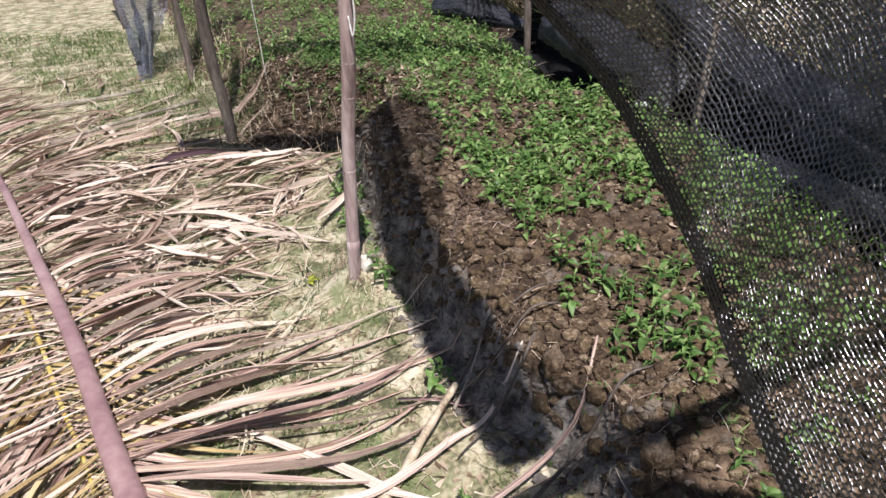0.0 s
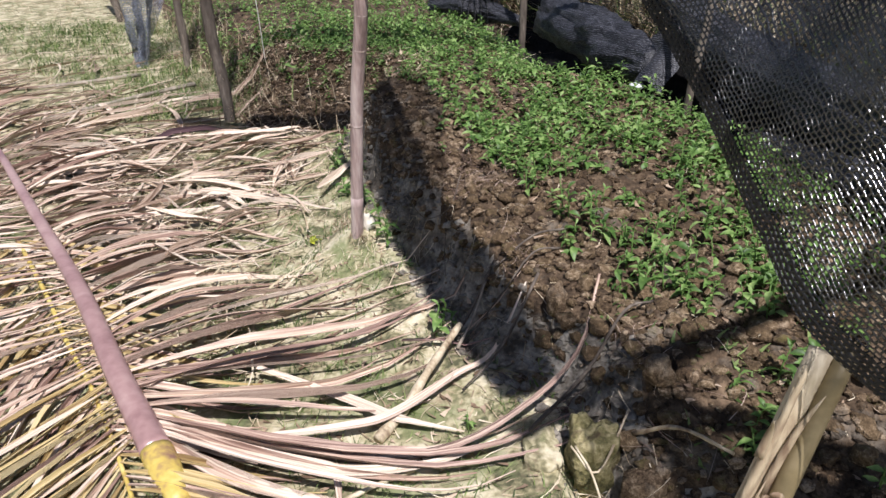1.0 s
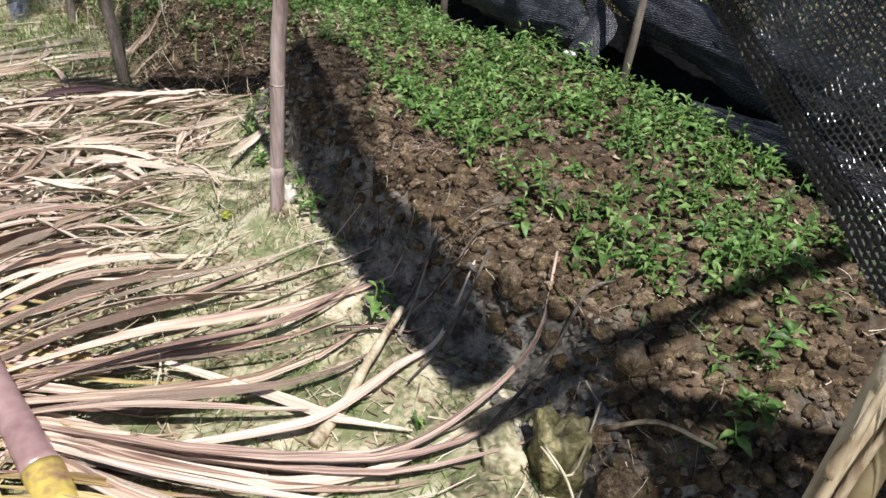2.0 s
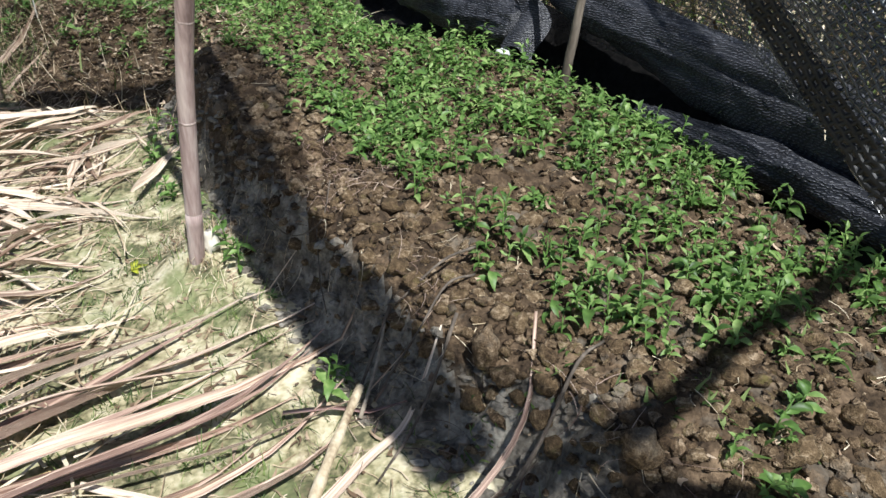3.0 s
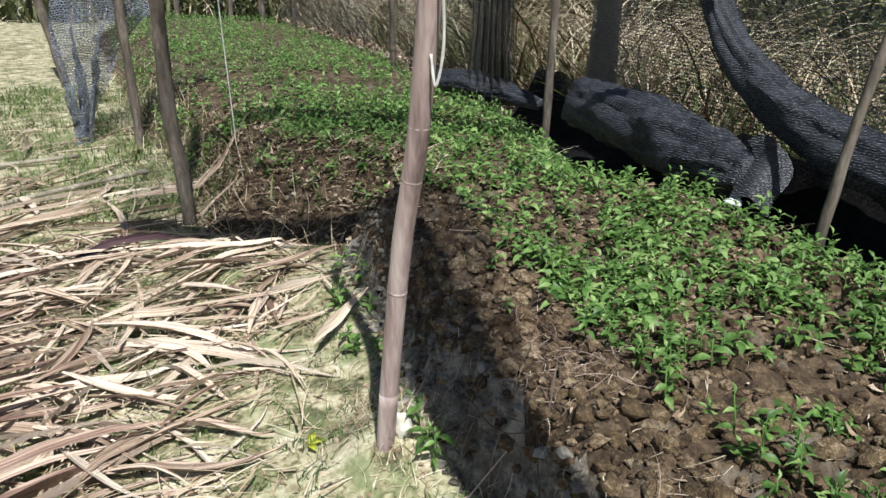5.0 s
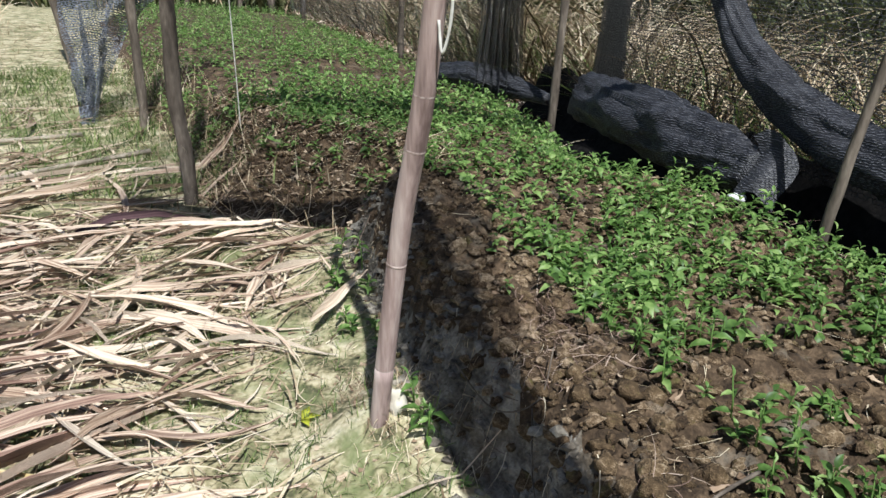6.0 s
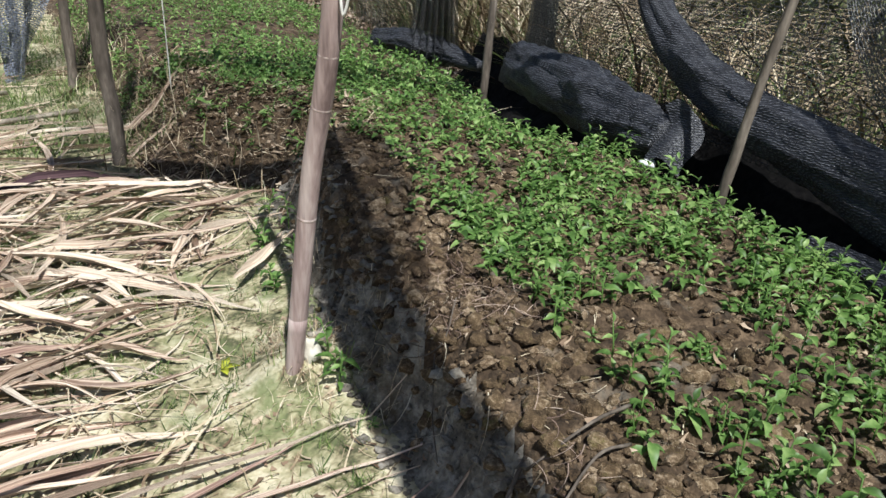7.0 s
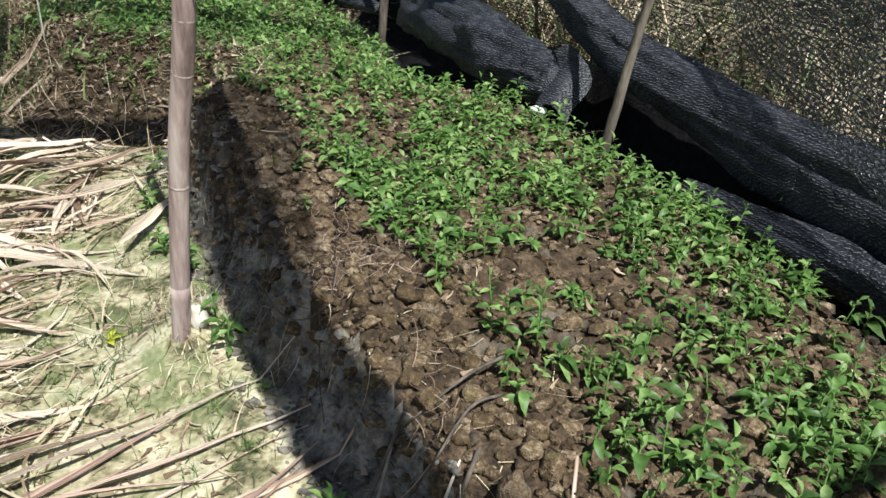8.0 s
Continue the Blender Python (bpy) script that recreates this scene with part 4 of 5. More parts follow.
for side in (1, -1):
    for k in range(74):
        pos = (k + r.uniform(-0.25, 0.25) + 0.4) / 75 * (len(old_line) - 2)
        i = int(pos)
        p = old_line[i].lerp(old_line[i + 1], pos - i)
        d = old_line[i + 1] - old_line[i]
        heading = math.atan2(d.y, d.x) + side * radians(r.uniform(30, 42))
        if side > 0:
            heading += radians(8)
        length = r.uniform(0.34, 0.52)
        pts = leaflet_pts((p.x, p.y, p.z + 0.004), heading, length, side * r.uniform(-0.1, 0.35), r.uniform(0.0, 0.02), r, n=9, z_end=r.uniform(0.008, 0.03))
        bm = bmesh.new()
        ribbon(bm, pts, leaf_widths(r.uniform(0.015, 0.025), 9), tilted(heading, r.uniform(-0.7, 0.7)), r.uniform(0.3, 0.7))
        part("leaflet", bm, M_FRONDY if r.random() < 0.55 else M_FROND, old_frond, smooth=False)

# loose dry leaflets
regions = [((-1.9, -0.70, 2.55, 3.35), 160, 0.5, 0.3, 0.7), ((-1.5, -0.62, 1.95, 2.6), 84, 0.45, 0.25, 0.5), ((-2.6, -1.3, 2.9, 4.2), 70, 1.05, 0.4, 0.8), ((-3.6, -2.0, 3.6, 5.4), 46, 1.05, 0.4, 0.8), ((-0.85, -0.5, 2.7, 3.15), 12, 1.0, 0.2, 0.35)]
for (x0, x1, y0, y1), n, head, l0, l1 in regions:
    for k in range(n):
        heading = head + r.gauss(0, 0.66)
        p = (r.uniform(x0, x1), r.uniform(y0, y1))
        length = r.uniform(l0, l1)
        z = land(*p) + r.uniform(0.005, 0.05)
        pts = leaflet_pts((p[0] - math.cos(heading) * length / 2, p[1] - math.sin(heading) * length / 2, z), heading, length, r.gauss(0, 0.7), r.uniform(0, 0.03), r, z_end=r.uniform(0.005, 0.03))
        bm = bmesh.new()
        ribbon(bm, pts, leaf_widths(0.007 + 0.038 * r.random() ** 1.6), twisted(heading, r.uniform(-0.8, 0.8), r.uniform(-1.3, 1.3)), r.uniform(0.1, 0.5))
        ob = part("dry_leaflet", bm, M_LITTER, smooth=False)
        tagged(ob, "curled tan dried palm leaflet lying on the path", "dry leaf", "loose palm leaflets")


def stick(pts, r0, r1, label, mat=None, name="stick"):
    bm = bmesh.new()
    l = smooth_line(pts, 5)
    tube(bm, l, [(r0 + (r1 - r0) * k / len(l)) * (1 + 0.12 * math.sin(k * 1.9)) for k in range(len(l))], 8)
    return tagged(part(name, bm, mat or M_BAMBOO2), label, "stick")


def on(x, y, up=0.01):
    return (x, y, land(x, y) + up)


stick([on(-1.70, 4.20, 0.05), on(-2.0, 3.9, 0.04), on(-2.35, 3.62, 0.02)], 0.013, 0.010, "pale weathered branch lying beside the path", M_GREY)
stick([on(-2.25, 4.62, 0.03), on(-2.7, 4.35, 0.02), on(-3.1, 4.2, 0.02)], 0.013, 0.009, "pale weathered branch lying beside the path", M_GREY)
stick([on(0.085, 1.47, 0.06), on(0.02, 1.34, 0.05), on(-0.03, 1.24, 0.02), on(-0.08, 1.14, 0.012)], 0.0085, 0.0145, "pale dry stick leaning on the bed's foot")
bm = bmesh.new()
ribbon(bm, smooth_line([on(0.42, 1.44, 0.05), on(0.36, 1.28, 0.05), on(0.22, 1.16, 0.05), on(0.05, 1.09, 0.03), on(-0.2, 1.06, 0.02), on(-0.45, 1.12, 0.03)], 4), [0.006 + 0.001 * k for k in range(21)], (0, -0.6, 1), 0.3)
tagged(part("dry_leaflet", bm, M_FROND), "long curved tan palm leaflet reaching over the bed's corner", "dry leaf", "loose palm leaflets")
stick([on(0.36, 1.70, 0.02), on(0.27, 1.62, 0.05), on(0.17, 1.60, 0.03)], 0.0035, 0.002, "thin dry twig on the bed's side", M_BARK, "twig")
stick([on(0.28, 1.50, 0.03), on(0.19, 1.38, 0.05), on(0.10, 1.28, 0.02)], 0.004, 0.002, "thin dry twig on the bed's side", M_BARK, "twig")
stick([on(0.17, 1.62, 0.02), on(0.10, 1.52, 0.05), on(0.07, 1.46, 0.03)], 0.004, 0.003, "thin dry twig on the bed's side", M_BARK, "twig")
stick([on(-0.13, 2.12, 0.03), on(-0.05, 1.97, 0.03), on(0.03, 1.92, 0.03), on(0.06, 1.99, 0.04)], 0.0018, 0.0014, "dark thin root looped on the bed's side", M_BARK, "root")
stick([on(0.02, 1.92, 0.03), on(0.02, 1.82, 0.03), on(0.03, 1.72, 0.02)], 0.0016, 0.0012, "dark thin root hanging on the bed's side", M_BARK, "root")
stick([on(0.45, 1.05, 0.02), on(0.52, 1.0, 0.05), on(0.62, 0.98, 0.02)], 0.005, 0.003, "thin dry twig on the bed's end", M_BAMBOO2, "twig")
bm = bmesh.new()
ribbon(bm, [on(-0.07, 1.48, 0.03), on(0.03, 1.46, 0.03), on(0.10, 1.44, 0.02), on(0.17, 1.42, 0.015)], [0.016, 0.018, 0.015, 0.003], (0, 0.3, 1), 0.2)
tagged(part("dry_leaflet", bm, M_RACHIS), "reddish dried strip lying at the bed's foot", "dry leaf")
bm = bmesh.new()
ribbon(bm, [on(-1.55, 3.17, 0.02), on(-1.45, 3.27, 0.05), on(-1.33, 3.37, 0.04), on(-1.22, 3.42, 0.02)], [0.035, 0.05, 0.045, 0.02], (0.2, -0.3, 1), 0.35)
tagged(part("palm_sheath", bm, M_HUSK), "dark purple dried palm sheath on the litter", "palm sheath")

def long_leaflet(pts, width, label, mat, facing=(0, -0.4, 1)):
    """A long leaflet through points given as x, y and height over the land."""
    bm = bmesh.new()
    l = smooth_line([on(*p) for p in pts], 5)
    n = len(l) - 1
    ribbon(bm, l, [width * (0.55 + 0.45 * min(1, 4 * k / n)) * max(0.12, 1 - max(0, k / n - 0.5) * 1.7) for k in range(n + 1)], facing, 0.22)
    return tagged(part("dry_leaflet", bm, mat, smooth=False), label, "dry leaf", "loose palm leaflets")


long_leaflet([(-0.42, 1.36, 0.04), (-0.17, 1.26, 0.03), (-0.06, 1.20, 0.03), (0.0, 1.18, 0.03), (0.11, 1.16, 0.015)], 0.024, "broad reddish palm leaflet crossing others on the path", M_FROND)
long_leaflet([(-0.40, 1.10, 0.03), (-0.15, 1.15, 0.04), (-0.05, 1.20, 0.04), (0.08, 1.32, 0.03), (0.17, 1.40, 0.015), (0.25, 1.50, 0.01)], 0.022, "long brown palm leaflet with its tip on the bed", M_FROND)
long_leaflet([(-0.45, 1.08, 0.05), (-0.20, 1.03, 0.04), (-0.13, 1.02, 0.03), (-0.02, 1.03, 0.03), (0.09, 1.07, 0.03), (0.18, 1.13, 0.015)], 0.024, "curved tan palm leaflet near the bed's corner", M_LITTER)
long_leaflet([(-0.18, 1.10, 0.02), (-0.14, 1.0, 0.02), (-0.11, 0.88, 0.015)], 0.016, "short pinkish palm leaflet on the path", M_FROND)
stick([on(0.01, 1.05, 0.012), on(-0.06, 1.0, 0.015), on(-0.14, 0.94, 0.012)], 0.004, 0.006, "pale dry stick on the path")
stick([on(0.11, 1.45, 0.04), on(0.20, 1.50, 0.06), on(0.27, 1.56, 0.04), on(0.34, 1.61, 0.02)], 0.0018, 0.0032, "thin bent twig on the bed's side", M_BARK, "twig")
stick([on(0.08, 1.43, 0.02), on(0.12, 1.52, 0.06), on(0.16, 1.62, 0.02)], 0.0045, 0.0022, "thin grey twig leaning on the bed's side", M_GREY, "twig")
stick([on(0.25, 1.11, 0.04), on(0.38, 1.24, 0.05), on(0.46, 1.31, 0.03), on(0.54, 1.38, 0.01)], 0.0050, 0.0026, "brown dry stalk lying over the bed's corner", M_BARK, "twig")
stick([on(0.32, 0.98, 0.13), on(0.37, 0.95, 0.15), on(0.44, 1.07, 0.05)], 0.0018, 0.0026, "thin pale twig over the mossy block", M_BAMBOO2, "twig")
stick([on(0.33, 0.99, 0.13), on(0.36, 0.93, 0.14), on(0.40, 0.87, 0.04)], 0.0020, 0.0026, "thin pale twig over the mossy block", M_BAMBOO2, "twig")

# cords
stick([(-1.21, 4.02, 1.6), (-1.20, 4.02, 1.0), (-1.185, 4.02, 0.55), (-1.18, 4.02, 0.36)], 0.0028, 0.0028, "thin white cord hanging over the farther bed", M_ROPE, "cord")
stick([(-0.165, 1.86, 1.5), (-0.168, 1.88, 1.15), (-0.165, 1.90, 1.0), (-0.178, 1.91, 0.93), (-0.186, 1.915, 0.98)], 0.0025, 0.0025, "short white cord tied to the bamboo post", M_ROPE, "cord")


def lump(name, at, size, mat, seed, label="", category="", parent=None, sub=2, box=0.0):
    bm = bmesh.new()
    bmesh.ops.create_icosphere(bm, subdivisions=sub, radius=1)
    for v in bm.verts:
        n = noise.noise(v.co * 1.3 + Vector((seed * 3.1, seed, 0))) * 0.35 + noise.noise(v.co * 3 + Vector((seed, 0, seed))) * 0.15
        v.co = v.co.lerp(v.co / max(abs(v.co.x), abs(v.co.y), abs(v.co.z)), box)
        v.co = Vector((v.co.x * size[0], v.co.y * size[1], v.co.z * size[2])) * (1 + n)
    ob = part(name, bm, mat, parent)
    ob.location = at
    return tagged(ob, label, category) if label else ob


lump("chalk_lump", on(-0.252, 2.065, 0.012), (0.022, 0.02, 0.038), M_BANK, 4, "whitish clay lump against the bamboo post", "lump", sub=3)
lump("plastic_scrap", on(0.754, 3.0, 0.03), (0.030, 0.022, 0.017), M_WHITE, 9, "crumpled white plastic scrap beside the rolled net", "scrap", sub=3)
lump("mossy_block", on(0.372, 1.05, 0.055), (0.046, 0.050, 0.095), M_MOSS, 2, "mossy block of soil at the bed's end", "stone", sub=4, box=0.75)
lump("clay_block", on(0.275, 1.12, -0.028), (0.042, 0.080, 0.045), M_PATH, 5, "pale mossy block of clay at the path's corner", "clay block", sub=4, box=0.8)
lump("chalk_lump", on(0.325, 0.945, -0.008), (0.030, 0.036, 0.024), M_PATH, 11, "whitish crumbling clay lump at the path's corner", "lump", sub=3, box=0.4)
lump("stone", on(0.50, 1.12, 0.03), (0.03, 0.03, 0.035), M_CLODS, 12, "rounded soil stone at the bed's end", "stone", sub=3)
lump("stone", on(0.32, 1.42, 0.02), (0.025, 0.03, 0.045), M_CLODS, 7, "upright brown stone on the bed's shoulder", "stone", sub=3)
lump("stone", on(0.345, 1.36, 0.02), (0.025, 0.022, 0.02), M_CLODS, 8, "rounded pale soil stone on the bed's shoulder", "stone", sub=3)
lump("stone", on(0.46, 0.96, 0.02), (0.04, 0.04, 0.04), M_CLODS, 17, "rounded soil stone at the bed's end", "stone", sub=3)

# small weeds on the path edge
for k, (x, y, sz) in enumerate(((-0.51, 2.78, 1.4), (-0.41, 2.77, 1.3), (-0.43, 2.55, 1.3), (-0.20, 2.05, 1.3), (0.02, 1.50, 1.4), (-0.215, 2.08, 1.3), (-0.185, 2.00, 1.2), (-0.36, 2.55, 1.1), (-0.33, 2.43, 1.0), (-0.46, 2.62, 1.2), (-0.545, 3.05, 1.4), (-0.45, 2.92, 1.4), (-0.52, 2.80, 1.3), (0.03, 1.53, 1.3), (0.06, 1.56, 0.9), (0.12, 1.17, 0.6), (-0.02, 2.28, 0.7), (-0.1, 1.9, 0.6))):
    ob = seedling(x, y, sz, rr)
    tagged(ob, "small bright green weed at the path edge", "weed", "weeds at the path edge")
    ob.name = "weed"
bm = bmesh.new()
for a in (0.2, 1.4, -1.0):
    c = Vector(on(-0.477, 2.14, 0.012))
    ribbon(bm, [c, c + Vector((math.cos(a), math.sin(a), 0.35)) * 0.02, c + Vector((math.cos(a), math.sin(a), 0.2)) * 0.042], [0.006, 0.022, 0.002], (0, 0, 1), 0.15)
tagged(part("yellow_leaf", bm, material("yellow green leaf", [(0.3, (0.45, 0.5, 0.03)), (0.7, (0.62, 0.62, 0.08))], 20, 0.5, 0.1, through_light=0.3)), "fallen yellow-green leaf on the path", "leaf")

# ---------------------------------------------------------------- stuff: straw, grass, thicket
rng = np.random.RandomState(3)


def ground_strips(name, n, box, length, width, rise, mat, label, cat, mask=None, lift=0.004, curl=0.6, seg=3, power=1.0):
    x, y = rng.uniform(box[0], box[1], n), box[2] + (box[3] - box[2]) * rng.rand(n) ** power
    if mask is not None:
        k = rng.rand(n) < mask(x, y)
        x, y = x[k], y[k]
    m = len(x)
    me = strips(name, x, y, lands(x, y), rng.uniform(0, 6.28, m), rng.uniform(*length, m), rng.uniform(*width, m), lift, rng.uniform(*rise, m), rng, curl, seg)
    return tagged(mesh_part(name, me, mat), label, cat, kind="stuff")


off_bed = lambda x, y: (inside(FOOT, x, y) < 0.02) * 1.0
edge_moss = lambda x, y: (inside(FOOT, x, y) < 0.02) * sstep(0.38, 0.6, fnoise(x * 5, y * 5, 2))
ground_strips("straw_litter", 4200, (-2.4, 0.42, 0.5, 3.6), (0.015, 0.10), (0.0012, 0.005), (-0.05, 0.25), M_STRAW, "fine dry straw scattered over the path", "straw", off_bed)
ground_strips("palm_fibres", 800, (-2.2, -0.45, 1.3, 3.4), (0.10, 0.36), (0.002, 0.008), (-0.06, 0.10), M_STRAW, "thin dry palm fibres strewn over the litter", "straw", lambda x, y: off_bed(x, y) * (x < -0.45 - 0.25 * (y - 2)), 0.035, 0.8, 5)
ground_strips("grass", 9000, (-2.4, 0.40, 0.5, 3.6), (0.015, 0.05), (0.001, 0.0025), (0.2, 1.2), M_GRASS, "short sparse grass and moss on the path", "grass", edge_moss)
ground_strips("grass", 14000, (-6.0, -0.9, 3.6, 9.0), (0.04, 0.14), (0.003, 0.006), (0.3, 1.3), M_GRASS, "grass and weeds along the far path", "grass", lambda x, y: (inside(FOOT, x, y) < 0.25) * (0.2 + 0.8 * sstep(0.40, 0.55, fnoise(x * 1.2 + 5, y * 1.2, 2))) * (x > -2.7 - 1.0 * (y - 4.4)) * (y < 6.8))
ground_strips("straw_litter", 9000, (-8.5, 0.3, 3.4, 11.0), (0.05, 0.30), (0.002, 0.006), (-0.05, 0.9), M_STRAW, "dry stems and straw on the far path and bed side", "straw", lambda x, y: (inside(FOOT, x, y) < 0.35) * 1.0)
ground_strips("dry_weeds", 2600, (-3.4, -0.5, 3.15, 6.5), (0.08, 0.34), (0.002, 0.005), (0.3, 1.4), M_STRAW, "dry weed stems on the farther bed's side", "weeds", lambda x, y: (np.abs(inside(FOOT, x, y) - 0.12) < 0.22) * 1.0)
ground_strips("green_weeds", 2200, (-3.6, -0.5, 3.15, 7.5), (0.05, 0.16), (0.004, 0.009), (0.3, 1.3), M_GRASS, "low green weeds on the farther bed's side", "weeds", lambda x, y: (np.abs(inside(FOOT, x, y) - 0.15) < 0.35) * sstep(0.4, 0.6, fnoise(x * 2, y * 2, 2)))
ground_strips("fine_roots", 2600, (-0.75, 0.6, 0.9, 3.2), (0.04, 0.16), (0.001, 0.0022), (-1.2, -0.3), M_STRAW, "fine roots hanging on the bed's side", "roots", lambda x, y: ((inside(FOOT, x, y) > 0.03) & (inside(FOOT, x, y) < 0.17)) * 1.0, 0.016, 1.0, 5)
ground_strips("root_litter", 700, (-0.4, 1.3, 0.9, 3.2), (0.03, 0.12), (0.001, 0.0028), (-0.2, 0.4), M_STRAW, "fine dry roots and stalks among the soil clods", "straw", lambda x, y: (inside(FOOT, x, y) > 0.0) * 1.0, 0.006, 1.2)


ground_strips("green_weeds", 900, (0.25, 1.25, 0.85, 1.4), (0.012, 0.035), (0.004, 0.010), (0.1, 1.2), M_GRASS, "tiny green weeds sprouting at the bed's end", "weeds", lambda x, y: (inside(FOOT, x, y) > 0.02) * sstep(0.45, 0.6, fnoise(x * 9, y * 9, 2)))
ground_strips("leaf_bits", 420, (-0.3, 1.3, 0.95, 3.2), (0.012, 0.04), (0.006, 0.016), (-0.1, 0.5), M_FRAG, "brown dry leaf bits on the soil bed", "leaf litter", lambda x, y: (inside(FOOT, x, y) > 0.05) * 1.0, 0.008, 0.9)
ground_strips("leaf_bits", 4200, (-1.75, -0.2, 3.2, 4.8), (0.015, 0.07), (0.006, 0.018), (-0.1, 0.6), M_FRAG, "pale dry leaf bits on the farther bed's side", "leaf litter", lambda x, y: (inside(FOOT, x, y) > 0.02) * (inside(FOOT, x, y) < 0.55) * 1.0, 0.008, 0.9)
ground_strips("straw_litter", 2600, (-1.75, -0.2, 3.2, 4.8), (0.04, 0.20), (0.0015, 0.004), (-0.1, 0.5), M_STRAW, "thin pale stalks on the farther bed's side", "straw", lambda x, y: (inside(FOOT, x, y) > 0.02) * (inside(FOOT, x, y) < 0.55) * 1.0, 0.012, 1.0, 4)
ground_strips("leaf_bits", 1700, (-2.0, 0.3, 0.9, 3.2), (0.010, 0.045), (0.005, 0.014), (-0.1, 0.4), M_FRAG, "broken dry leaf bits on the path", "leaf litter", off_bed, 0.004, 0.9)
for cx_, cy_, n_ in ((0.10, 2.20, 60), (0.15, 2.06, 45), (0.03, 2.00, 40), (0.22, 1.62, 26), (0.12, 1.42, 26), (0.55, 1.0, 18), (0.40, 1.20, 22), (0.84, 2.86, 40), (0.90, 2.66, 24)):
    ground_strips("root_tangle", n_, (cx_ - 0.10, cx_ + 0.10, cy_ - 0.09, cy_ + 0.09), (0.06, 0.17), (0.0012, 0.0026), (-0.15, 0.5), M_TWIG, "tangle of thin dry roots on the bed", "roots", None, 0.012, 1.5, 6)


def tufts(name, spots, blades, spread, length, width, mat, label, mask):
    """Clumps of blades."""
    x, y = rng.uniform(spots[1], spots[2], spots[0]), rng.uniform(spots[3], spots[4], spots[0])
    k = rng.rand(spots[0]) < mask(x, y)
    x, y = np.repeat(x[k], blades), np.repeat(y[k], blades)
    x, y = x + rng.normal(0, spread, len(x)), y + rng.normal(0, spread, len(y))
    m = len(x)
    me = strips(name, x, y, lands(x, y), rng.uniform(0, 6.28, m), rng.uniform(*length, m), rng.uniform(*width, m), 0.0, rng.uniform(0.3, 1.3, m), rng, 0.6, 3)
    return tagged(mesh_part(name, me, mat), label, "grass", kind="stuff")


tufts("grass_tufts", (850, -2.2, 0.35, 0.8, 3.4), 16, 0.018, (0.02, 0.06), (0.0015, 0.0035), M_GRASS, "small green grass tufts on the path", off_bed)
tufts("grass_tufts", (900, -5.0, -1.0, 3.6, 8.5), 22, 0.05, (0.05, 0.14), (0.003, 0.007), M_GRASS, "green grass tufts beside the far path", lambda x, y: (inside(FOOT, x, y) < 0.3) * (x > -2.7 - 1.0 * (y - 4.4)) * (y < 6.8) * 1.0)
tufts("straw_tufts", (30, -0.42, -0.18, 1.85, 2.3), 14, 0.015, (0.02, 0.06), (0.0015, 0.003), M_STRAW, "dry grass stubble round the bamboo post", off_bed)


def thicket(name, n, region, height, width, mat, label):
    x, y = region(n)
    m = len(x)
    me = strips(name, x, y, path_z(x, y), rng.uniform(0, 6.28, m), rng.uniform(*height, m), rng.uniform(*width, m), -0.02, rng.uniform(0.7, 1.5, m), rng, 0.9, 5)
    return tagged(mesh_part(name, me, mat), label, "grass", kind="stuff")


def beyond_wall(n):
    y = 0.8 + 8.0 * rng.rand(n)
    x = 1.95 - 0.42 * (y - 0.8) + 0.8 + 3.2 * rng.rand(n) ** 1.4
    return x, y


def beyond_back(n):
    y = 5.0 + 12 * rng.rand(n)
    x = 0.25 - 0.40 * (y - 5.0) + 0.5 + 5 * rng.rand(n) ** 1.5
    return x, y


def far_left(n):
    y = 9.0 + 16 * rng.rand(n)
    return -5.5 - 0.62 * (y - 9) - 9 * rng.rand(n), y


def far_end(n):
    return rng.uniform(-16, 8, n), rng.uniform(15.5, 26, n)


thicket("dry_grass", 4200, beyond_wall, (0.4, 1.3), (0.005, 0.014), M_STRAW, "tall dry straw-coloured grass behind the net")
thicket("dead_stems", 1500, beyond_wall, (0.3, 1.5), (0.010, 0.030), M_BROWN, "brown dead stems behind the net")
thicket("dead_stems", 1500, beyond_back, (0.4, 1.7), (0.012, 0.034), M_BROWN, "brown dead stems behind the farther bed")
thicket("grass", 2400, beyond_wall, (0.4, 1.2), (0.008, 0.020), M_GRASS, "tall green grass behind the net")
thicket("dry_grass", 4600, beyond_back, (0.5, 1.6), (0.008, 0.02), M_STRAW, "tall dry grass behind the farther bed")
thicket("grass", 1300, beyond_back, (0.5, 1.3), (0.01, 0.02), M_GRASS, "green grass behind the farther bed")
thicket("dry_grass", 1500, far_left, (0.3, 0.9), (0.012, 0.03), M_STRAW, "pale dry grass beyond the path")
thicket("dry_grass", 1600, far_end, (0.8, 2.2), (0.02, 0.05), M_STRAW, "dry thicket at the end of the bed")
thicket("shrubs", 5000, far_end, (0.8, 2.6), (0.04, 0.11), M_SHRUB, "dark leafy shrubs at the end of the bed")


def hedge(n):
    y = -2.0 + 18 * rng.rand(n)
    return 4.6 - 0.42 * (y - 0.8) + 3.0 * rng.rand(n), y


thicket("shrubs", 2600, hedge, (0.6, 2.8), (0.03, 0.09), M_SHRUB, "dark leafy shrubs behind the dry grass")


def gap(n):
    y = 5.4 + 3.0 * rng.rand(n)
    return 0.16 * (y - 0.7) - 0.15 + 0.55 * rng.rand(n), y


# stems added in a pale colour to make the gap look sunlit
thicket("pale_stems", 900, gap, (0.2, 1.5), (0.006, 0.018), M_PALE, "dry stems in the gap between the nets, painted pale for sunlight")


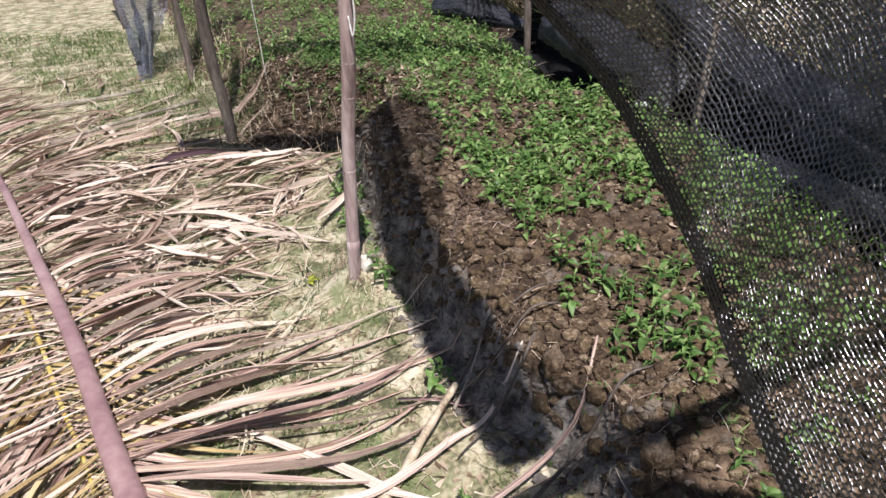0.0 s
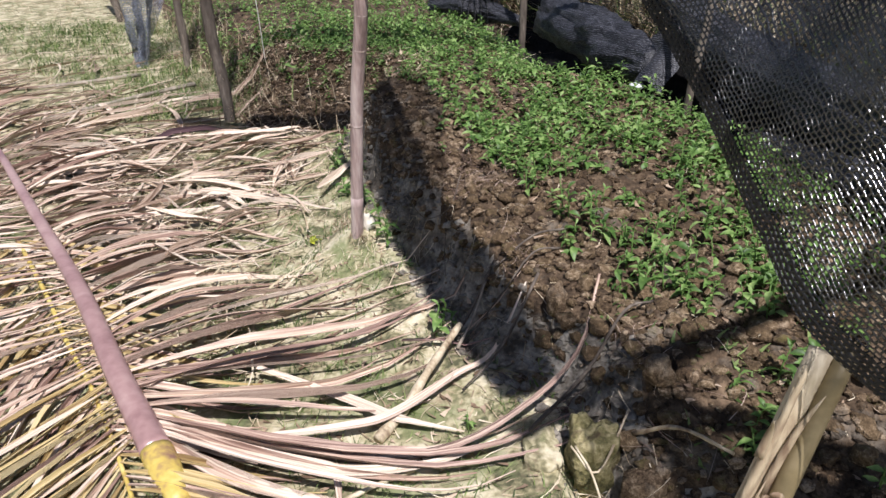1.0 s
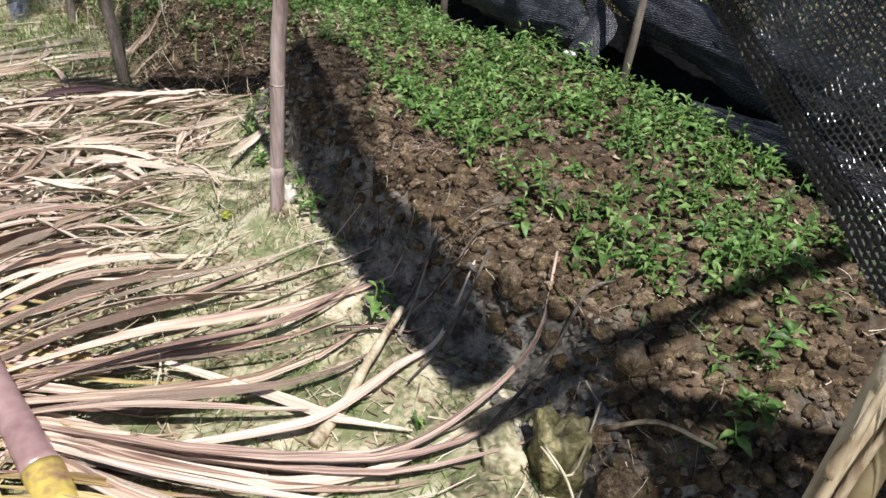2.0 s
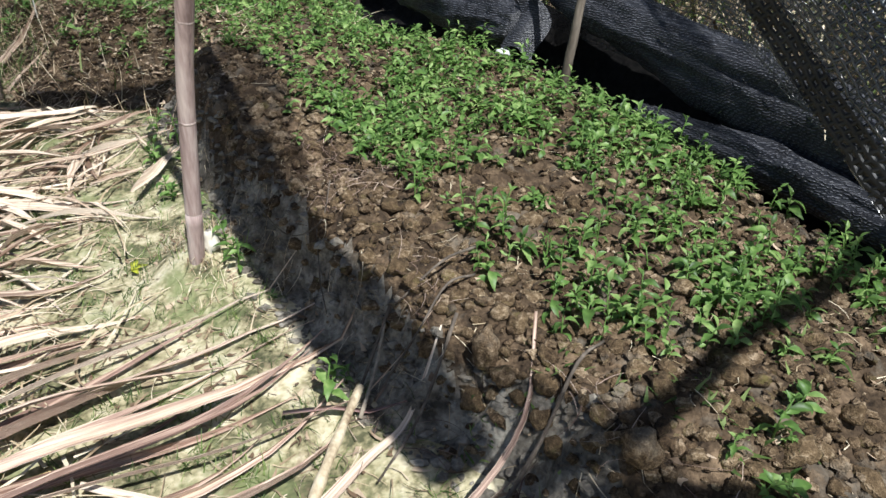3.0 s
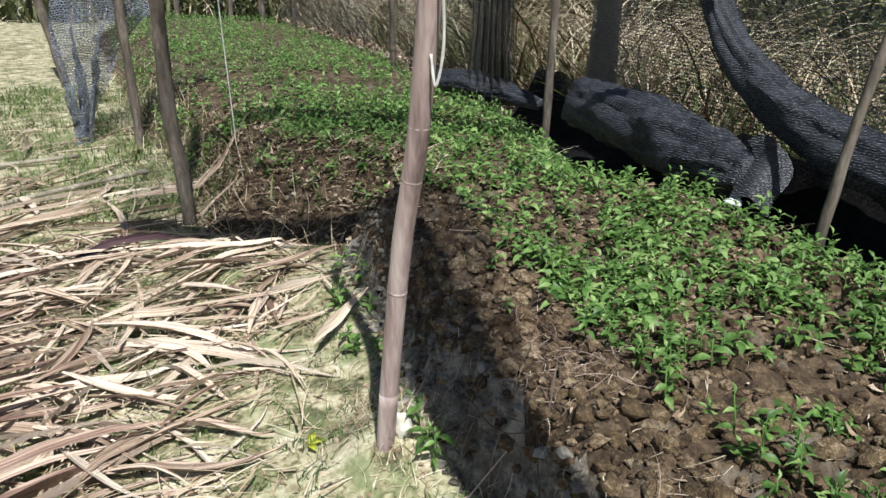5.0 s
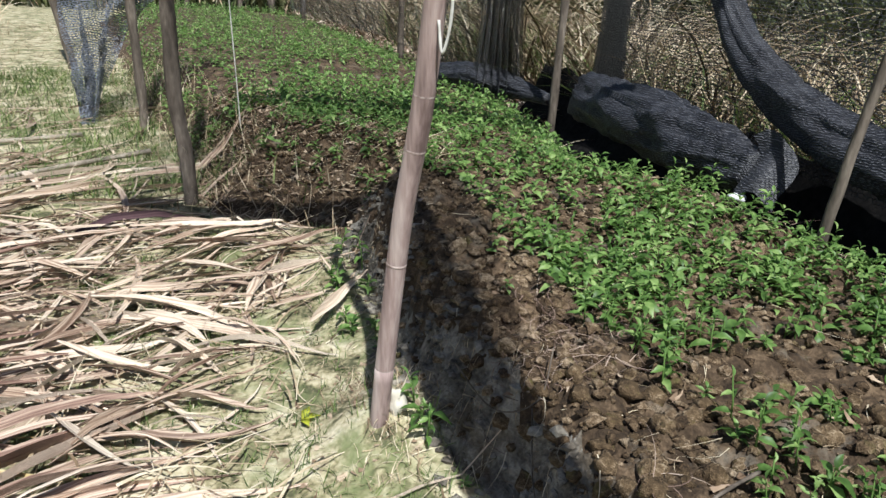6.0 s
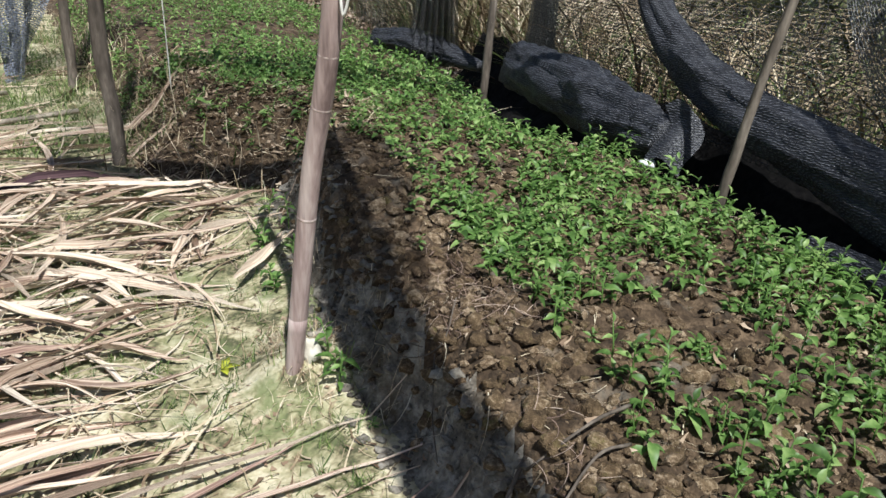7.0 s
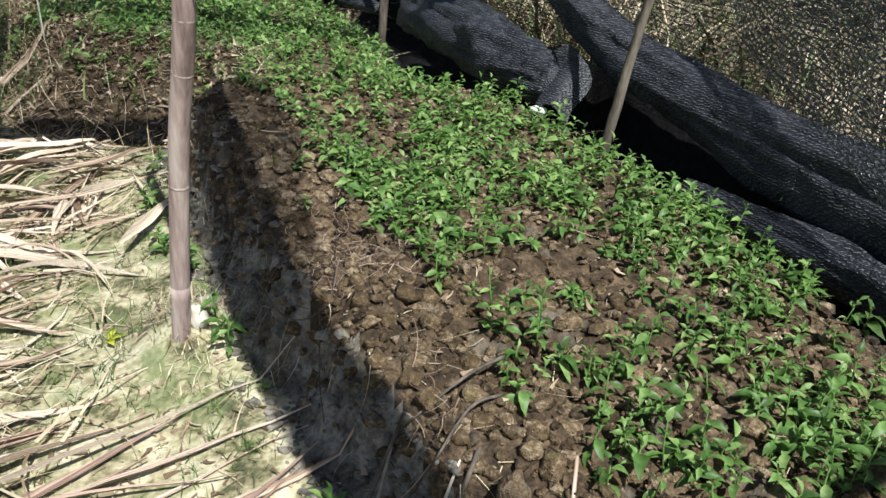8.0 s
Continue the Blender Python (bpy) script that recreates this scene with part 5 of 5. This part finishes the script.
def litter_right(n):
    k = rng.rand(n) < 0.6
    x0, y0 = beyond_wall(n)
    x1, y1 = beyond_back(n)
    return np.where(k, x0 - 0.15 * rng.rand(n), x1 - 0.3), np.where(k, y0, y1)


x, y = litter_right(9000)
me = strips("leaf_litter", x, y, path_z(x, y) + 0.09, rng.uniform(0, 6.28, 9000), rng.uniform(0.04, 0.22, 9000), rng.uniform(0.008, 0.035, 9000), 0.02, rng.uniform(-0.1, 0.5, 9000), rng, 0.7, 3)
tagged(mesh_part("leaf_litter", me, M_PINK), "dry pinkish-tan leaf litter behind the nets", "leaf litter", kind="stuff")

# ---------------------------------------------------------------- soil clods of the bed
def clod_mesh(seed):
    bm = bmesh.new()
    bmesh.ops.create_icosphere(bm, subdivisions=2 if seed < 6 else 1, radius=1)
    for v in bm.verts:
        n = noise.noise(v.co * 1.1 + Vector((seed * 5.3, 0, seed))) * 0.5 + noise.noise(v.co * 2.7 + Vector((0, seed * 2.0, 0))) * 0.35 - 0.3 * abs(noise.noise(v.co * 4.5 + Vector((seed, seed, 0))))
        v.co = v.co.lerp(v.co / max(abs(v.co.x), abs(v.co.y), abs(v.co.z)), 0.12) * (1 + n)
        v.co.z *= 0.8
    me = bpy.data.meshes.new("clod")
    bm.to_mesh(me)
    bm.free()
    me.materials.append(M_CLOD)
    me.shade_smooth()
    return me


CLODS = [clod_mesh(k) for k in range(10)]
rng = np.random.RandomState(17)
cx, cy = rng.uniform(-0.4, 1.4, 9000), rng.uniform(0.9, 2.7, 9000)
rim = dist_line(LEFT_RIM, cx, cy)
k = (inside(FOOT, cx, cy) > 0.09) & (rng.rand(9000) < (1 - 0.85 * green(cx, cy)) * sstep(0.75, 0.3, rim))
packed = []
for x, y in zip(cx[k], cy[k]):
    s = 0.011 + 0.018 * rr.random() ** 1.5
    if len(packed) < 900 and all((x - a) ** 2 + (y - b) ** 2 > (0.92 * (s + c)) ** 2 for a, b, c in packed):
        packed.append((float(x), float(y), s))
packed.sort(key=lambda q: q[1])


def clod_pose(x, y, s):
    return Matrix.Translation((x, y, land(x, y) + s * 0.12)) @ Euler((rr.uniform(-0.5, 0.5), rr.uniform(-0.5, 0.5), rr.uniform(0, 6.28))).to_matrix().to_4x4() @ Matrix.Diagonal((s * rr.uniform(0.9, 1.25), s, s * rr.uniform(0.75, 1.15), 1))


for x, y, s in packed[:300]:
    ob = new("clod", CLODS[rr.randrange(6)])
    ob.parent = bed
    ob.matrix_basis = clod_pose(x, y, s)

n = 24000
cx, cy = rng.uniform(-1.7, 1.45, n), 0.75 + 3.9 * rng.rand(n) ** 1.2
d = inside(FOOT, cx, cy)
k = (d > 0.0) & (rng.rand(n) < np.where(d > 0.13, 1, 0.22))
cx, cy = cx[k], cy[k]
cz = lands(cx, cy)
V, F, off = [], [], 0
kinds = [(np.array([tuple(v.co) for v in me.vertices]), np.array([tuple(p.vertices) for p in me.polygons])) for me in CLODS[6:]]
big = [(np.array([tuple(v.co) for v in me.vertices]), np.array([tuple(p.vertices) for p in me.polygons])) for me in CLODS[:6]]
for x, y, s in packed[300:]:
    vs, fs = big[rr.randrange(6)]
    M = np.array(clod_pose(x, y, s))
    V.append(vs @ M[:3, :3].T + M[:3, 3])
    F.append(fs + off)
    off += len(vs)
for x, y, z in zip(cx, cy, cz):
    vs, fs = kinds[rr.randrange(4)]
    s = 0.004 + 0.013 * rr.random() ** 1.7
    a = rr.uniform(0, 6.28)
    R = np.array(((math.cos(a), -math.sin(a), 0), (math.sin(a), math.cos(a), 0), (0, 0, 1)))
    V.append((vs * s * np.array((rr.uniform(0.8, 1.4), 1, rr.uniform(0.7, 1.1)))) @ R.T + (x, y, z + s * 0.3))
    F.append(fs + off)
    off += len(vs)
V2, F2, off2 = [], [], 0
mx, my = rng.uniform(-0.75, 0.75, 9000), rng.uniform(1.0, 3.2, 9000)
md = inside(FOOT, mx, my)
mk = (md > -0.03) & (md < 0.14)
for x, y, z in zip(mx[mk], my[mk], lands(mx[mk], my[mk])):
    vs, fs = kinds[rr.randrange(4)]
    sz, a = 0.003 + 0.014 * rr.random() ** 2, rr.uniform(0, 6.28)
    R = np.array(((math.cos(a), -math.sin(a), 0), (math.sin(a), math.cos(a), 0), (0, 0, 1)))
    V2.append((vs * sz * np.array((1.3, 1, 0.8))) @ R.T + (x, y, z + sz * 0.2))
    F2.append(fs + off2)
    off2 += len(vs)
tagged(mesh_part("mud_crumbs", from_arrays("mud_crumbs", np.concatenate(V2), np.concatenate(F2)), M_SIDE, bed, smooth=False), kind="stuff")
crumbs = mesh_part("soil_crumbs", from_arrays("soil_crumbs", np.concatenate(V), np.concatenate(F)), M_CLODS, bed, smooth=False)
tagged(crumbs, kind="stuff")
